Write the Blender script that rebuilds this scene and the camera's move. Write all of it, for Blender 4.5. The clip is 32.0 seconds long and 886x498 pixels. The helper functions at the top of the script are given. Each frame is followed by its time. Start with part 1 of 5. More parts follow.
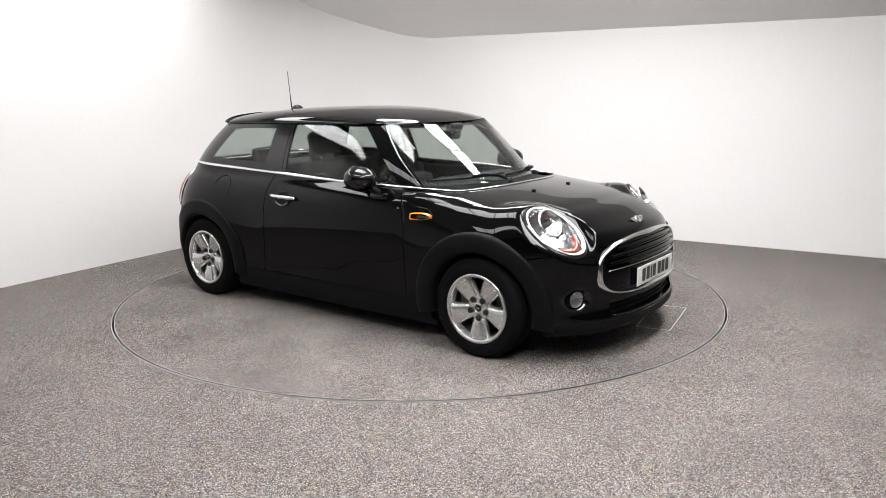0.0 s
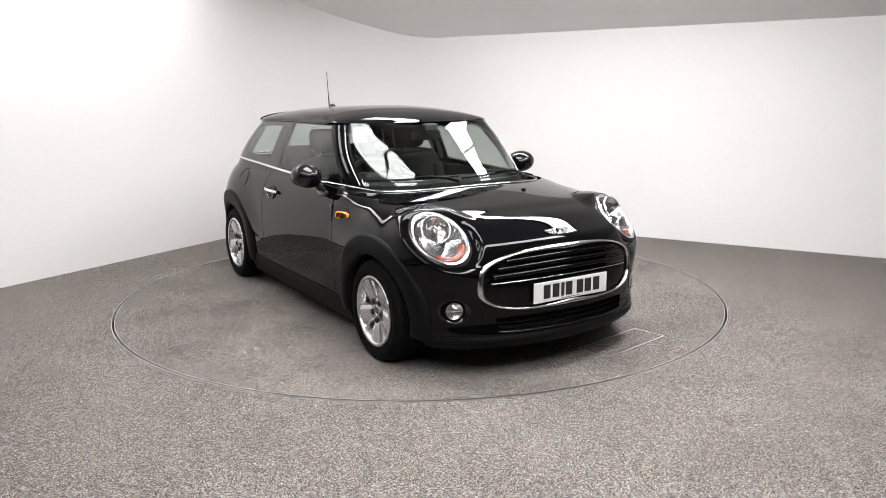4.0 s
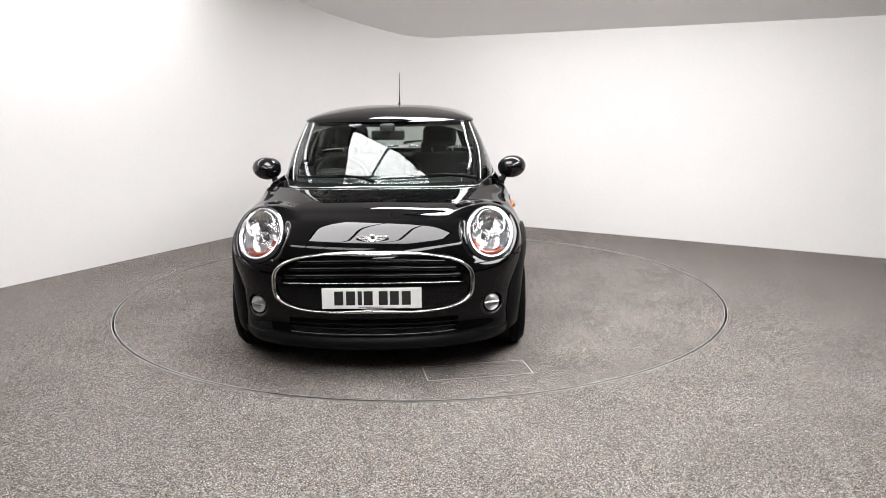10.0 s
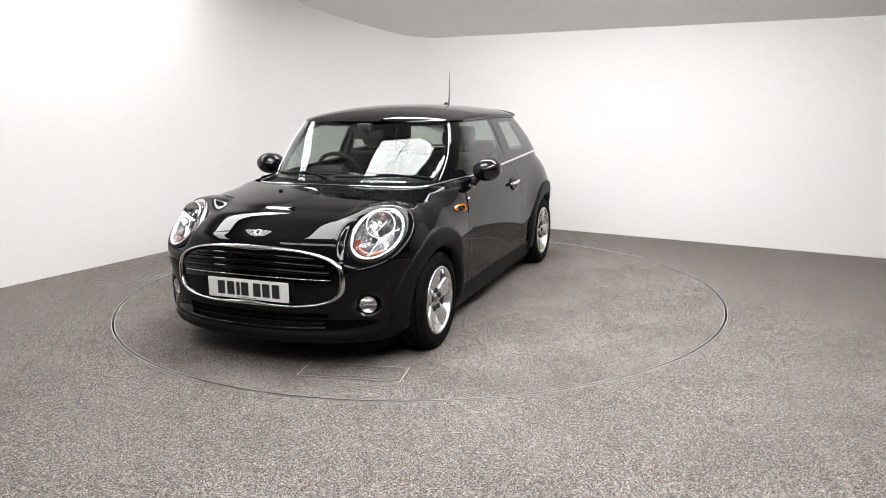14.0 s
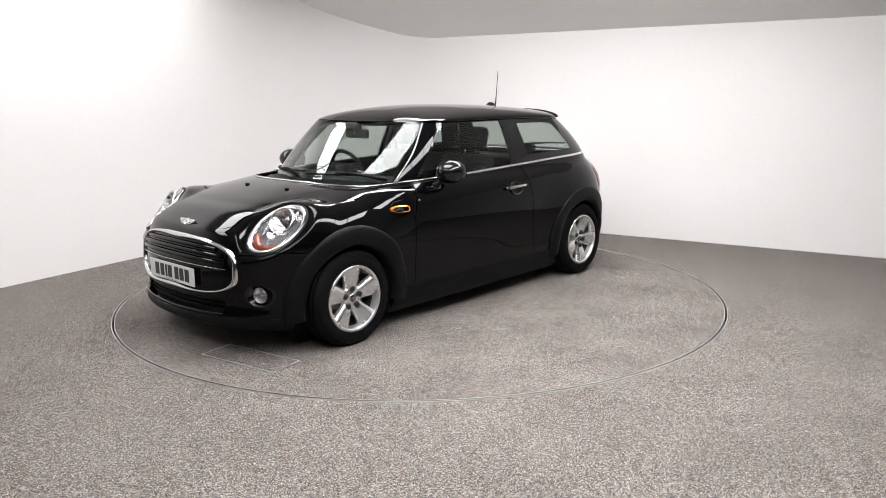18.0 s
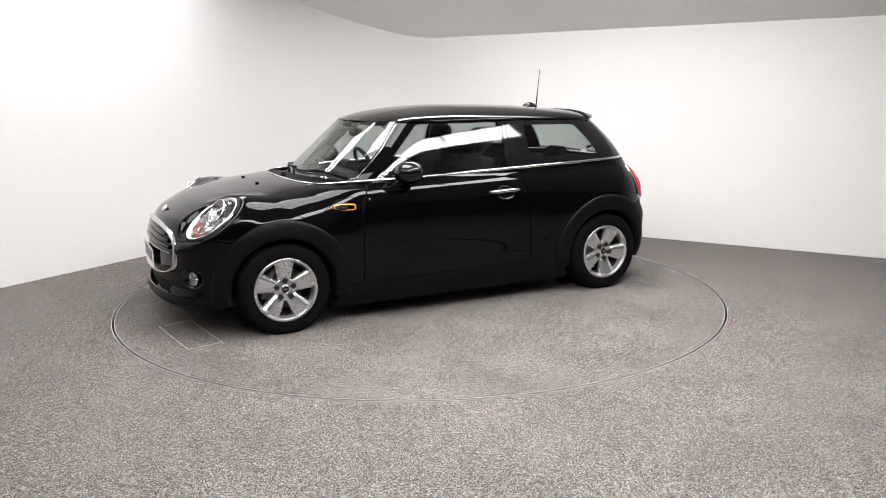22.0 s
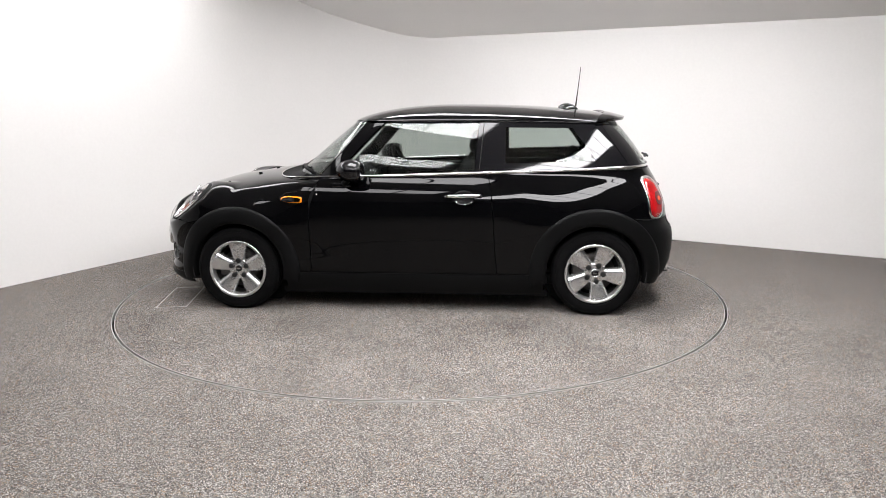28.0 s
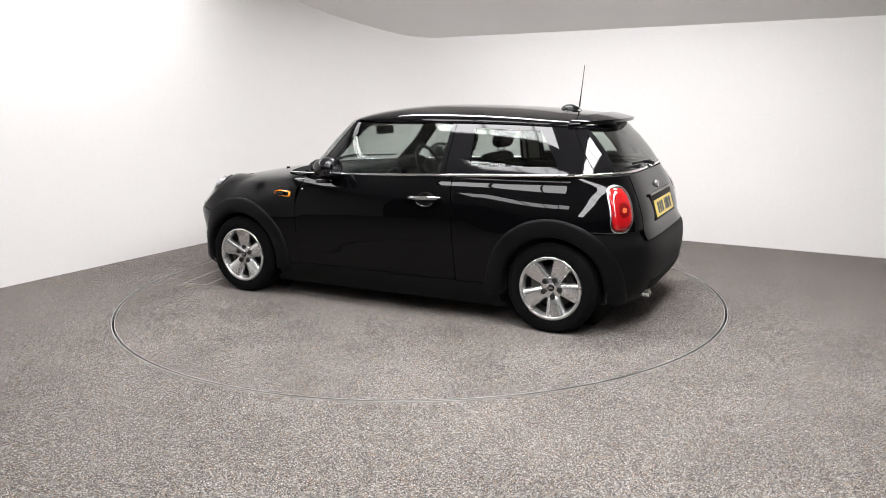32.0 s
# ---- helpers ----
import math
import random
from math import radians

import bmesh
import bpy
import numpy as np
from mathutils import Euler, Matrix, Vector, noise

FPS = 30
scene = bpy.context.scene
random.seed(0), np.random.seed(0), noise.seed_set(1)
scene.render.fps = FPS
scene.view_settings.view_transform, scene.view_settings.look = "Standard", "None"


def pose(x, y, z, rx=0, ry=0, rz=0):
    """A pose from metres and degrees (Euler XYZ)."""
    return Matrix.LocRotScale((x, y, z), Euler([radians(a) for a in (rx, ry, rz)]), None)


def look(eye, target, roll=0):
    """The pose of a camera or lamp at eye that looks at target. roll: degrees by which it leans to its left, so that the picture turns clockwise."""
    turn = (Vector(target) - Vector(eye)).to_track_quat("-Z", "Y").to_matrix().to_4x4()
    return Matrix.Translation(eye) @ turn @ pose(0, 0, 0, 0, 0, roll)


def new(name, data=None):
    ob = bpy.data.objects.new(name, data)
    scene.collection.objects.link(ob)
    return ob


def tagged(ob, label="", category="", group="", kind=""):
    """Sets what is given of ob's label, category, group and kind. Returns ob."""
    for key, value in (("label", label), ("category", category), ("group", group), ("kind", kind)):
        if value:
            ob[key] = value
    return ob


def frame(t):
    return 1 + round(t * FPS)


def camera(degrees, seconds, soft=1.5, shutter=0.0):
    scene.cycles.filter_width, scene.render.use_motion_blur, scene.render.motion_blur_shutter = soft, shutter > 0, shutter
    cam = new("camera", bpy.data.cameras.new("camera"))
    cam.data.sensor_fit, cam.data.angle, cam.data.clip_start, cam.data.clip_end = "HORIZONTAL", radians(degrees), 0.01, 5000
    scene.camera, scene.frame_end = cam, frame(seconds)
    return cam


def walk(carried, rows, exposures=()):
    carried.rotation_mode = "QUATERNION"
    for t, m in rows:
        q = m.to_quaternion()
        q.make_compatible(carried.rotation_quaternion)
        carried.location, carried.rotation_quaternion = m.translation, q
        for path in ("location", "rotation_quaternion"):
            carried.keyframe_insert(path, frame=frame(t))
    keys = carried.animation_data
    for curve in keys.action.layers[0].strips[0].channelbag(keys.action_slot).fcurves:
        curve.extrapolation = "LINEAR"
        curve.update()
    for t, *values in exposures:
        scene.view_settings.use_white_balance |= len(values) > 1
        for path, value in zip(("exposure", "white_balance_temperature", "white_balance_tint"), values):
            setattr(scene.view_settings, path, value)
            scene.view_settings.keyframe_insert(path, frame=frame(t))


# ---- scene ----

# ---- camera and its stand ----
cam = camera(59.45, 32.0, soft=0.9)
EYE = Vector((0.0, -5.8672, 1.5148))
AIM = EYE + Vector((0.02729, 0.97942, -0.20000))
walk(cam, [(0.0, look(EYE, AIM, -0.54)), (32.0, look(EYE, AIM, -0.54))], exposures=[(0.0, 0.0), (32.0, 0.0)])

# ---- world and light ----
world = bpy.data.worlds.new("hall_air")
scene.world = world
world.use_nodes = True
world.node_tree.nodes["Background"].inputs[0].default_value = (1.0, 0.98, 0.95, 1)
world.node_tree.nodes["Background"].inputs[1].default_value = 0.02
PANEL_POWER = 23.9

# ---- small tools ----


def pchip(x, xs, ys):
    """Smooth curve through a few knots, without overshoot."""
    x, xs, ys = np.asarray(x, float), np.asarray(xs, float), np.asarray(ys, float)
    if xs[0] > xs[-1]:
        xs, ys = xs[::-1], ys[::-1]
    h, d = np.diff(xs), np.diff(ys) / np.diff(xs)
    m = np.empty_like(ys)
    m[0], m[-1] = d[0], d[-1]
    for i in range(1, len(xs) - 1):
        if d[i - 1] * d[i] <= 0:
            m[i] = 0
        else:
            w1, w2 = 2 * h[i] + h[i - 1], h[i] + 2 * h[i - 1]
            m[i] = (w1 + w2) / (w1 / d[i - 1] + w2 / d[i])
    x = np.clip(x, xs[0], xs[-1])
    i = np.clip(np.searchsorted(xs, x) - 1, 0, len(xs) - 2)
    t = (x - xs[i]) / h[i]
    return ((1 + 2 * t) * (1 - t) ** 2 * ys[i] + t * (1 - t) ** 2 * h[i] * m[i]
            + t * t * (3 - 2 * t) * ys[i + 1] + t * t * (t - 1) * h[i] * m[i + 1])


def smooth_curve(x, xs, ys):
    """Natural cubic spline through a few knots, held at the ends."""
    x, xs, ys = np.asarray(x, float), np.asarray(xs, float), np.asarray(ys, float)
    n, h = len(xs), np.diff(xs)
    a, r = np.eye(n), np.zeros(n)
    for i in range(1, n - 1):
        a[i, i - 1:i + 2] = h[i - 1], 2 * (h[i - 1] + h[i]), h[i]
        r[i] = 6 * ((ys[i + 1] - ys[i]) / h[i] - (ys[i] - ys[i - 1]) / h[i - 1])
    m = np.linalg.solve(a, r)
    x = np.clip(x, xs[0], xs[-1])
    i = np.clip(np.searchsorted(xs, x) - 1, 0, n - 2)
    p, q = xs[i + 1] - x, x - xs[i]
    return (m[i] * p ** 3 + m[i + 1] * q ** 3) / (6 * h[i]) + (ys[i] / h[i] - m[i] * h[i] / 6) * p + (ys[i + 1] / h[i] - m[i + 1] * h[i] / 6) * q


def material(name, base=(0.5, 0.5, 0.5), rough=0.5, metal=0.0, coat=0.0, spec=0.5, emit=None, power=0.0,
             coat_ior=1.5, grain=0.0, grain_size=200.0, bump=0.0, stain=0.0, stain_size=3.0, rough_var=0.0):
    """A principled material with grain and stains at two scales."""
    m = bpy.data.materials.new(name)
    m.use_nodes = True
    nt = m.node_tree
    b = nt.nodes["Principled BSDF"]
    b.inputs["Base Color"].default_value = (*base, 1)
    b.inputs["Roughness"].default_value = rough
    b.inputs["Metallic"].default_value = metal
    b.inputs["Coat Weight"].default_value = coat
    b.inputs["Coat Roughness"].default_value = 0.015
    b.inputs["Coat IOR"].default_value = coat_ior
    b.inputs["Specular IOR Level"].default_value = spec
    if emit:
        b.inputs["Emission Color"].default_value = (*emit, 1)
        b.inputs["Emission Strength"].default_value = power
    if grain or stain or bump or rough_var:
        co = nt.nodes.new("ShaderNodeTexCoord")
        fine, broad = nt.nodes.new("ShaderNodeTexNoise"), nt.nodes.new("ShaderNodeTexNoise")
        fine.inputs["Scale"].default_value, fine.inputs["Detail"].default_value = grain_size, 3
        broad.inputs["Scale"].default_value, broad.inputs["Detail"].default_value = stain_size, 5
        for n in (fine, broad):
            nt.links.new(co.outputs["Object"], n.inputs["Vector"])

        def scaled(src, amount):
            r = nt.nodes.new("ShaderNodeMapRange")
            r.inputs["From Min"].default_value, r.inputs["From Max"].default_value = 0.3, 0.7
            r.inputs["To Min"].default_value, r.inputs["To Max"].default_value = 1 - amount, 1 + amount
            nt.links.new(src.outputs["Fac"], r.inputs["Value"])
            return r.outputs["Result"]
        mul = nt.nodes.new("ShaderNodeMath")
        mul.operation = "MULTIPLY"
        nt.links.new(scaled(fine, grain), mul.inputs[0])
        nt.links.new(scaled(broad, stain), mul.inputs[1])
        mix = nt.nodes.new("ShaderNodeVectorMath")
        mix.operation = "SCALE"
        mix.inputs[0].default_value = base
        nt.links.new(mul.outputs[0], mix.inputs["Scale"])
        nt.links.new(mix.outputs[0], b.inputs["Base Color"])
        if rough_var:
            rr = nt.nodes.new("ShaderNodeMapRange")
            rr.inputs["To Min"].default_value, rr.inputs["To Max"].default_value = rough - rough_var, rough + rough_var
            nt.links.new(broad.outputs["Fac"], rr.inputs["Value"])
            nt.links.new(rr.outputs["Result"], b.inputs["Roughness"])
        if bump:
            bp = nt.nodes.new("ShaderNodeBump")
            bp.inputs["Strength"].default_value, bp.inputs["Distance"].default_value = 1.0, bump
            nt.links.new(fine.outputs["Fac"], bp.inputs["Height"])
            nt.links.new(bp.outputs["Normal"], b.inputs["Normal"])
    return m


def glass_material(name, tint, face=0.027):
    """A clear pane: tinted see-through with a glossy face."""
    m = bpy.data.materials.new(name)
    m.use_nodes = True
    nt = m.node_tree
    nt.nodes.clear()
    out, mix = nt.nodes.new("ShaderNodeOutputMaterial"), nt.nodes.new("ShaderNodeMixShader")
    clear, gloss, lw = nt.nodes.new("ShaderNodeBsdfTransparent"), nt.nodes.new("ShaderNodeBsdfGlossy"), nt.nodes.new("ShaderNodeLayerWeight")
    clear.inputs["Color"].default_value = (*tint, 1)
    gloss.inputs["Roughness"].default_value = 0.0
    lw.inputs["Blend"].default_value = 0.5
    power, scale = nt.nodes.new("ShaderNodeMath"), nt.nodes.new("ShaderNodeMath")
    power.operation, power.inputs[1].default_value = "POWER", 5.0
    scale.operation, scale.inputs[1].default_value, scale.inputs[2].default_value = "MULTIPLY_ADD", 1 - face, face
    for x, y in ((lw.outputs["Facing"], power.inputs[0]), (power.outputs[0], scale.inputs[0]), (scale.outputs[0], mix.inputs[0]), (clear.outputs[0], mix.inputs[1]), (gloss.outputs[0], mix.inputs[2]), (mix.outputs[0], out.inputs[0])):
        nt.links.new(x, y)
    return m


def carpet_material(name, worn):
    """Speckled grey-beige needle felt: pale, dark and rusty fibres, with trodden patches."""
    m = bpy.data.materials.new(name)
    m.use_nodes = True
    nt = m.node_tree
    b = nt.nodes["Principled BSDF"]
    b.inputs["Roughness"].default_value, b.inputs["Specular IOR Level"].default_value = 0.95, 0.15
    co = nt.nodes.new("ShaderNodeTexCoord")
    fleck, fine, broad = nt.nodes.new("ShaderNodeTexVoronoi"), nt.nodes.new("ShaderNodeTexNoise"), nt.nodes.new("ShaderNodeTexNoise")
    fleck.inputs["Scale"].default_value = 300.0
    fine.inputs["Scale"].default_value, fine.inputs["Detail"].default_value = 150.0, 3
    broad.inputs["Scale"].default_value, broad.inputs["Detail"].default_value, broad.inputs["Roughness"].default_value = 1.6, 6, 0.65
    for n in (fleck, fine, broad):
        nt.links.new(co.outputs["Object"], n.inputs["Vector"])
    sep = nt.nodes.new("ShaderNodeSeparateColor")
    nt.links.new(fleck.outputs["Color"], sep.inputs[0])
    ramp = nt.nodes.new("ShaderNodeValToRGB")
    e = ramp.color_ramp.elements
    e[0].position, e[0].color = 0.0, (0.010, 0.009, 0.008, 1)
    e[1].position, e[1].color = 1.0, (0.58, 0.555, 0.53, 1)
    for p, c in ((0.25, (0.042, 0.038, 0.034, 1)), (0.5, (0.118, 0.110, 0.102, 1)), (0.78, (0.235, 0.222, 0.209, 1))):
        k = e.new(p)
        k.color = c
    nt.links.new(sep.outputs[0], ramp.inputs[0])
    rust = nt.nodes.new("ShaderNodeMix")
    rust.data_type = "RGBA"
    rust.inputs[7].default_value = (0.30, 0.19, 0.11, 1)
    few = nt.nodes.new("ShaderNodeMath")
    few.operation, few.inputs[1].default_value = "GREATER_THAN", 0.94
    nt.links.new(sep.outputs[1], few.inputs[0])
    nt.links.new(few.outputs[0], rust.inputs[0])
    nt.links.new(ramp.outputs[0], rust.inputs[6])
    r1, r2 = nt.nodes.new("ShaderNodeMapRange"), nt.nodes.new("ShaderNodeMapRange")
    for r, n, amount in ((r1, fine, 0.09), (r2, broad, worn)):
        r.inputs["From Min"].default_value, r.inputs["From Max"].default_value = 0.3, 0.7
        r.inputs["To Min"].default_value, r.inputs["To Max"].default_value = 1 - amount, 1 + amount
        nt.links.new(n.outputs["Fac"], r.inputs["Value"])
    mul = nt.nodes.new("ShaderNodeMath")
    mul.operation = "MULTIPLY"
    nt.links.new(r1.outputs[0], mul.inputs[0])
    nt.links.new(r2.outputs[0], mul.inputs[1])
    sc = nt.nodes.new("ShaderNodeVectorMath")
    sc.operation = "SCALE"
    nt.links.new(rust.outputs[2], sc.inputs[0])
    nt.links.new(mul.outputs[0], sc.inputs["Scale"])
    nt.links.new(sc.outputs[0], b.inputs["Base Color"])
    bp = nt.nodes.new("ShaderNodeBump")
    bp.inputs["Strength"].default_value, bp.inputs["Distance"].default_value = 0.8, 0.004
    nt.links.new(sep.outputs[2], bp.inputs["Height"])
    nt.links.new(bp.outputs["Normal"], b.inputs["Normal"])
    return m


WALL = material("white_emulsion", (0.765, 0.75, 0.735), 0.8, grain=0.012, grain_size=40, stain=0.02, stain_size=0.7, bump=0.0006)
CEIL = material("ceiling_emulsion", (0.84, 0.825, 0.81), 0.85, grain=0.01, grain_size=60, stain=0.02, stain_size=0.8)
# for the added walls out of view, dark to hold back bounce and reflections
UNSEEN_DARK = material("unseen_dark_wall", (0.035, 0.035, 0.037), 0.95, grain=0.1, grain_size=150, stain=0.15)
CARPET = carpet_material("speckled_carpet", 0.13)
DISC_CARPET = carpet_material("trodden_speckled_carpet", 0.26)
ALU = material("brushed_aluminium", (0.55, 0.54, 0.52), 0.45, 1.0, grain=0.1, grain_size=300)
FRAME_BLACK = material("black_frame", (0.01, 0.01, 0.01), 0.6)
GAP_BLACK = material("dark_gap", (0.01, 0.01, 0.01), 0.9)
LIGHT_PANEL, SOFT_PANEL, DIM_PANEL = (material(n, (0.8, 0.8, 0.8), 0.6, emit=(1.0, 0.985, 1.0), power=PANEL_POWER * k)
                                      for n, k in (("lit_diffuser", 1.12), ("softly_lit_diffuser", 0.66), ("dimly_lit_diffuser", 0.50)))
PAINT = material("black_gloss_paint", (0.0015, 0.0015, 0.0018), 0.6, coat=1.0, spec=0.0, coat_ior=1.30, grain=0.1, grain_size=900)
GLOSS = material("gloss_black_trim", (0.004, 0.004, 0.005), 0.06, spec=0.5, rough_var=0.01)
PLASTIC = material("grained_black_plastic", (0.004, 0.0041, 0.0044), 0.5, spec=0.11, grain=0.15, grain_size=500, bump=0.0004, stain=0.1)
INNER = material("dark_under_shell", (0.006, 0.006, 0.006), 0.9, grain=0.1)
RUBBER = material("tyre_rubber", (0.0042, 0.0042, 0.0045), 0.75, spec=0.08, grain=0.15, grain_size=120, stain=0.2, stain_size=8, bump=0.0005)
SILVER = material("silver_wheel_paint", (0.60, 0.60, 0.597), 0.27, 0.85, coat=0.5, grain=0.02, grain_size=900, rough_var=0.05)
STEEL = material("brake_steel", (0.10, 0.097, 0.094), 0.45, 0.9, grain=0.2, grain_size=90)
CHROME = material("chrome", (0.82, 0.82, 0.83), 0.05, 1.0, rough_var=0.02)
SATIN = material("satin_chrome", (0.62, 0.62, 0.61), 0.16, 1.0, rough_var=0.03)
LAMP_SHELL = material("grey_lamp_bowl", (0.55, 0.55, 0.56), 0.22, 0.9)
HANDLE_BOWL = material("black_bowl", (0.002, 0.002, 0.002), 0.3, spec=0.1)
LAMP_RING = material("bright_lamp_ring", (0.80, 0.80, 0.81), 0.16, 1.0, rough_var=0.04)
FOG_BOWL = material("fog_lamp_bowl", (0.45, 0.45, 0.45), 0.30, 0.9)
REFLECTOR = material("lamp_reflector", (0.85, 0.85, 0.86), 0.2, 1.0)
# the amber lens has a faint glow added to brighten its colour
ORANGE = material("amber_lens", (0.85, 0.22, 0.01), 0.12, coat=1.0, emit=(1.0, 0.35, 0.02), power=0.12)
RED = material("red_lens", (0.36, 0.006, 0.008), 0.10, coat=1.0, stain=0.2, stain_size=12)
RED_DEEP = material("deep_red_lens", (0.15, 0.003, 0.004), 0.10, coat=1.0)
RED_SPOT = material("orange_red_bulb_spot", (0.70, 0.10, 0.03), 0.15, coat=1.0)
AMBER_BAND = material("russet_indicator_band", (0.20, 0.032, 0.012), 0.2, coat=1.0)
PLATE_WHITE = material("plate_white", (0.75, 0.75, 0.73), 0.35, coat=0.3, stain=0.03, stain_size=20)
PLATE_YELLOW = material("plate_yellow", (0.78, 0.60, 0.10), 0.35, coat=0.3, stain=0.03, stain_size=20)
INK = material("plate_black", (0.012, 0.012, 0.012), 0.4)
CLOTH = material("black_seat_cloth", (0.008, 0.008, 0.009), 0.9, grain=0.2, grain_size=400, stain=0.1, bump=0.0005)
DASH = material("dark_dashboard_plastic", (0.011, 0.011, 0.0115), 0.6, grain=0.1, grain_size=500)
LINING = material("grey_pillar_lining", (0.34, 0.33, 0.31), 0.85, grain=0.05, grain_size=300)
GLASS = glass_material("tinted_window_glass", (0.80, 0.83, 0.815), face=0.034)
LENS = glass_material("clear_lamp_lens", (0.97, 0.97, 0.97))
SCREEN_GLASS = glass_material("windscreen_glass", (0.85, 0.88, 0.865), face=0.042)


def link_mesh(name, verts, faces, mats, parent=None, label="", smooth=True, flat_from=None, slots=None):
    me = bpy.data.meshes.new(name)
    me.from_pydata([tuple(map(float, v)) for v in verts], [], [tuple(map(int, f)) for f in faces])
    for m in (mats if isinstance(mats, (list, tuple)) else [mats]):
        me.materials.append(m)
    flags = [smooth] * len(me.polygons)
    if flat_from is not None:
        flags[flat_from:] = [False] * (len(flags) - flat_from)
    me.polygons.foreach_set("use_smooth", flags)
    if slots is not None:
        me.polygons.foreach_set("material_index", slots)
    me.update()
    ob = new(name, me)
    if parent is not None:
        ob.parent = parent
    if label:
        ob["label"] = label
    return ob


def part(name, bm, mat, parent=None, label="", smooth=True, angle=0.6):
    """Links a bmesh as one mesh object under a thing or a part."""
    bmesh.ops.recalc_face_normals(bm, faces=bm.faces)
    for f in bm.faces:
        f.smooth = smooth
    for e in bm.edges:
        if len(e.link_faces) == 2 and e.calc_face_angle(0) > angle:
            e.smooth = False
    me = bpy.data.meshes.new(name)
    bm.to_mesh(me)
    bm.free()
    me.materials.append(mat)
    ob = new(name, me)
    if parent is not None:
        ob.parent = parent
    if label:
        ob["label"] = label
    return ob


def box(bm, lo, hi, m=None, bevel=0.0, seg=2):
    """A block between two corners, with rounded edges."""
    lo, hi = Vector(lo), Vector(hi)
    r = bmesh.ops.create_cube(bm, size=1.0)["verts"]
    for v in r:
        v.co = Vector((lo[i] + (v.co[i] + 0.5) * (hi[i] - lo[i]) for i in range(3)))
    if bevel:
        ed = list({e for v in r for e in v.link_edges})
        out = bmesh.ops.bevel(bm, geom=ed, offset=bevel, segments=seg, affect="EDGES", profile=0.5)
        r = list({v for f in out["faces"] for v in f.verts} | {v for v in r if v.is_valid})
    if m is not None:
        bmesh.ops.transform(bm, matrix=m, verts=[v for v in r if v.is_valid])
    return bm


def lathe(profile, n=64, axis="y", close=False):
    """Verts and faces of a profile (along, radius) turned about an axis."""
    verts, faces = [], []
    k = len(profile)
    for i in range(n):
        a = 2 * math.pi * i / n
        for s, r in profile:
            c = (r * math.cos(a), s, r * math.sin(a)) if axis == "y" else (r * math.cos(a), r * math.sin(a), s)
            verts.append(c)
    for i in range(n):
        j = (i + 1) % n
        for q in range(k if close else k - 1):
            p = (q + 1) % k
            faces.append((i * k + q, j * k + q, j * k + p, i * k + p))
    return verts, faces


def tube(points, radius, seg=10, closed=False, squash=1.0, up=(0, 0, 1)):
    """A rod along a line; radius may change from point to point."""
    pts = [Vector(p) for p in points]
    n = len(pts)
    radii = [radius] * n if isinstance(radius, (int, float)) else list(radius)
    verts, faces = [], []
    for i, p in enumerate(pts):
        a = pts[(i - 1) % n] if (closed or i) else p
        b = pts[(i + 1) % n] if (closed or i < n - 1) else p
        d = (b - a).normalized()
        s = d.cross(Vector(up))
        s = s.normalized() if s.length > 1e-6 else d.orthogonal().normalized()
        u = s.cross(d)
        for k in range(seg):
            t = 2 * math.pi * k / seg
            verts.append(p + s * (math.cos(t) * radii[i] * squash) + u * (math.sin(t) * radii[i]))
    for i in range(n if closed else n - 1):
        j = (i + 1) % n
        for k in range(seg):
            q = (k + 1) % seg
            faces.append((i * seg + k, i * seg + q, j * seg + q, j * seg + k))
    if not closed:
        faces.append(tuple(range(seg))[::-1])
        faces.append(tuple((n - 1) * seg + k for k in range(seg)))
    return verts, faces


def shell(name, grid, mat, parent, thick=0.006, label="", keep=None, out=1.0, edge_mat=None):
    """A panel from a grid of points (rows, columns, 3): an outer face, an inner one and rims. keep: mask of its cells."""
    g = np.asarray(grid, float)
    a, b = g.shape[:2]
    du, dv = np.gradient(g, axis=0), np.gradient(g, axis=1)
    nn = np.cross(du, dv)
    nn /= np.linalg.norm(nn, axis=2, keepdims=True) + 1e-12
    nn *= out
    inner = g - nn * thick
    keep = np.ones((a - 1, b - 1), bool) if keep is None else keep
    idx = np.arange(a * b).reshape(a, b)
    v = [tuple(p) for p in g.reshape(-1, 3)] + [tuple(p) for p in inner.reshape(-1, 3)]
    off = a * b
    faces, rims = [], []
    for i in range(a - 1):
        for j in range(b - 1):
            if not keep[i, j]:
                continue
            q = [idx[i, j], idx[i + 1, j], idx[i + 1, j + 1], idx[i, j + 1]]
            q = q if out > 0 else q[::-1]
            faces.append(tuple(q))
            faces.append(tuple(off + k for k in q[::-1]))
            for di, dj, e in ((0, -1, (idx[i, j], idx[i + 1, j])), (1, 0, (idx[i + 1, j], idx[i + 1, j + 1])),
                              (0, 1, (idx[i + 1, j + 1], idx[i, j + 1])), (-1, 0, (idx[i, j + 1], idx[i, j]))):
                ni, nj = i + di, j + dj
                if not (0 <= ni < a - 1 and 0 <= nj < b - 1) or not keep[ni, nj]:
                    rims.append(e if out > 0 else e[::-1])
    flat = len(faces)
    for p, q in rims:
        k = len(v)
        v += [v[p], v[q], v[off + q], v[off + p]]
        faces.append((k + 3, k + 2, k + 1, k))
    used = sorted({k for f in faces for k in f})
    back = {k: i for i, k in enumerate(used)}
    return link_mesh(name, [v[k] for k in used], [tuple(back[k] for k in f) for f in faces], mat, parent, label, flat_from=flat)

# ---- the room ----
RING = 2.2232


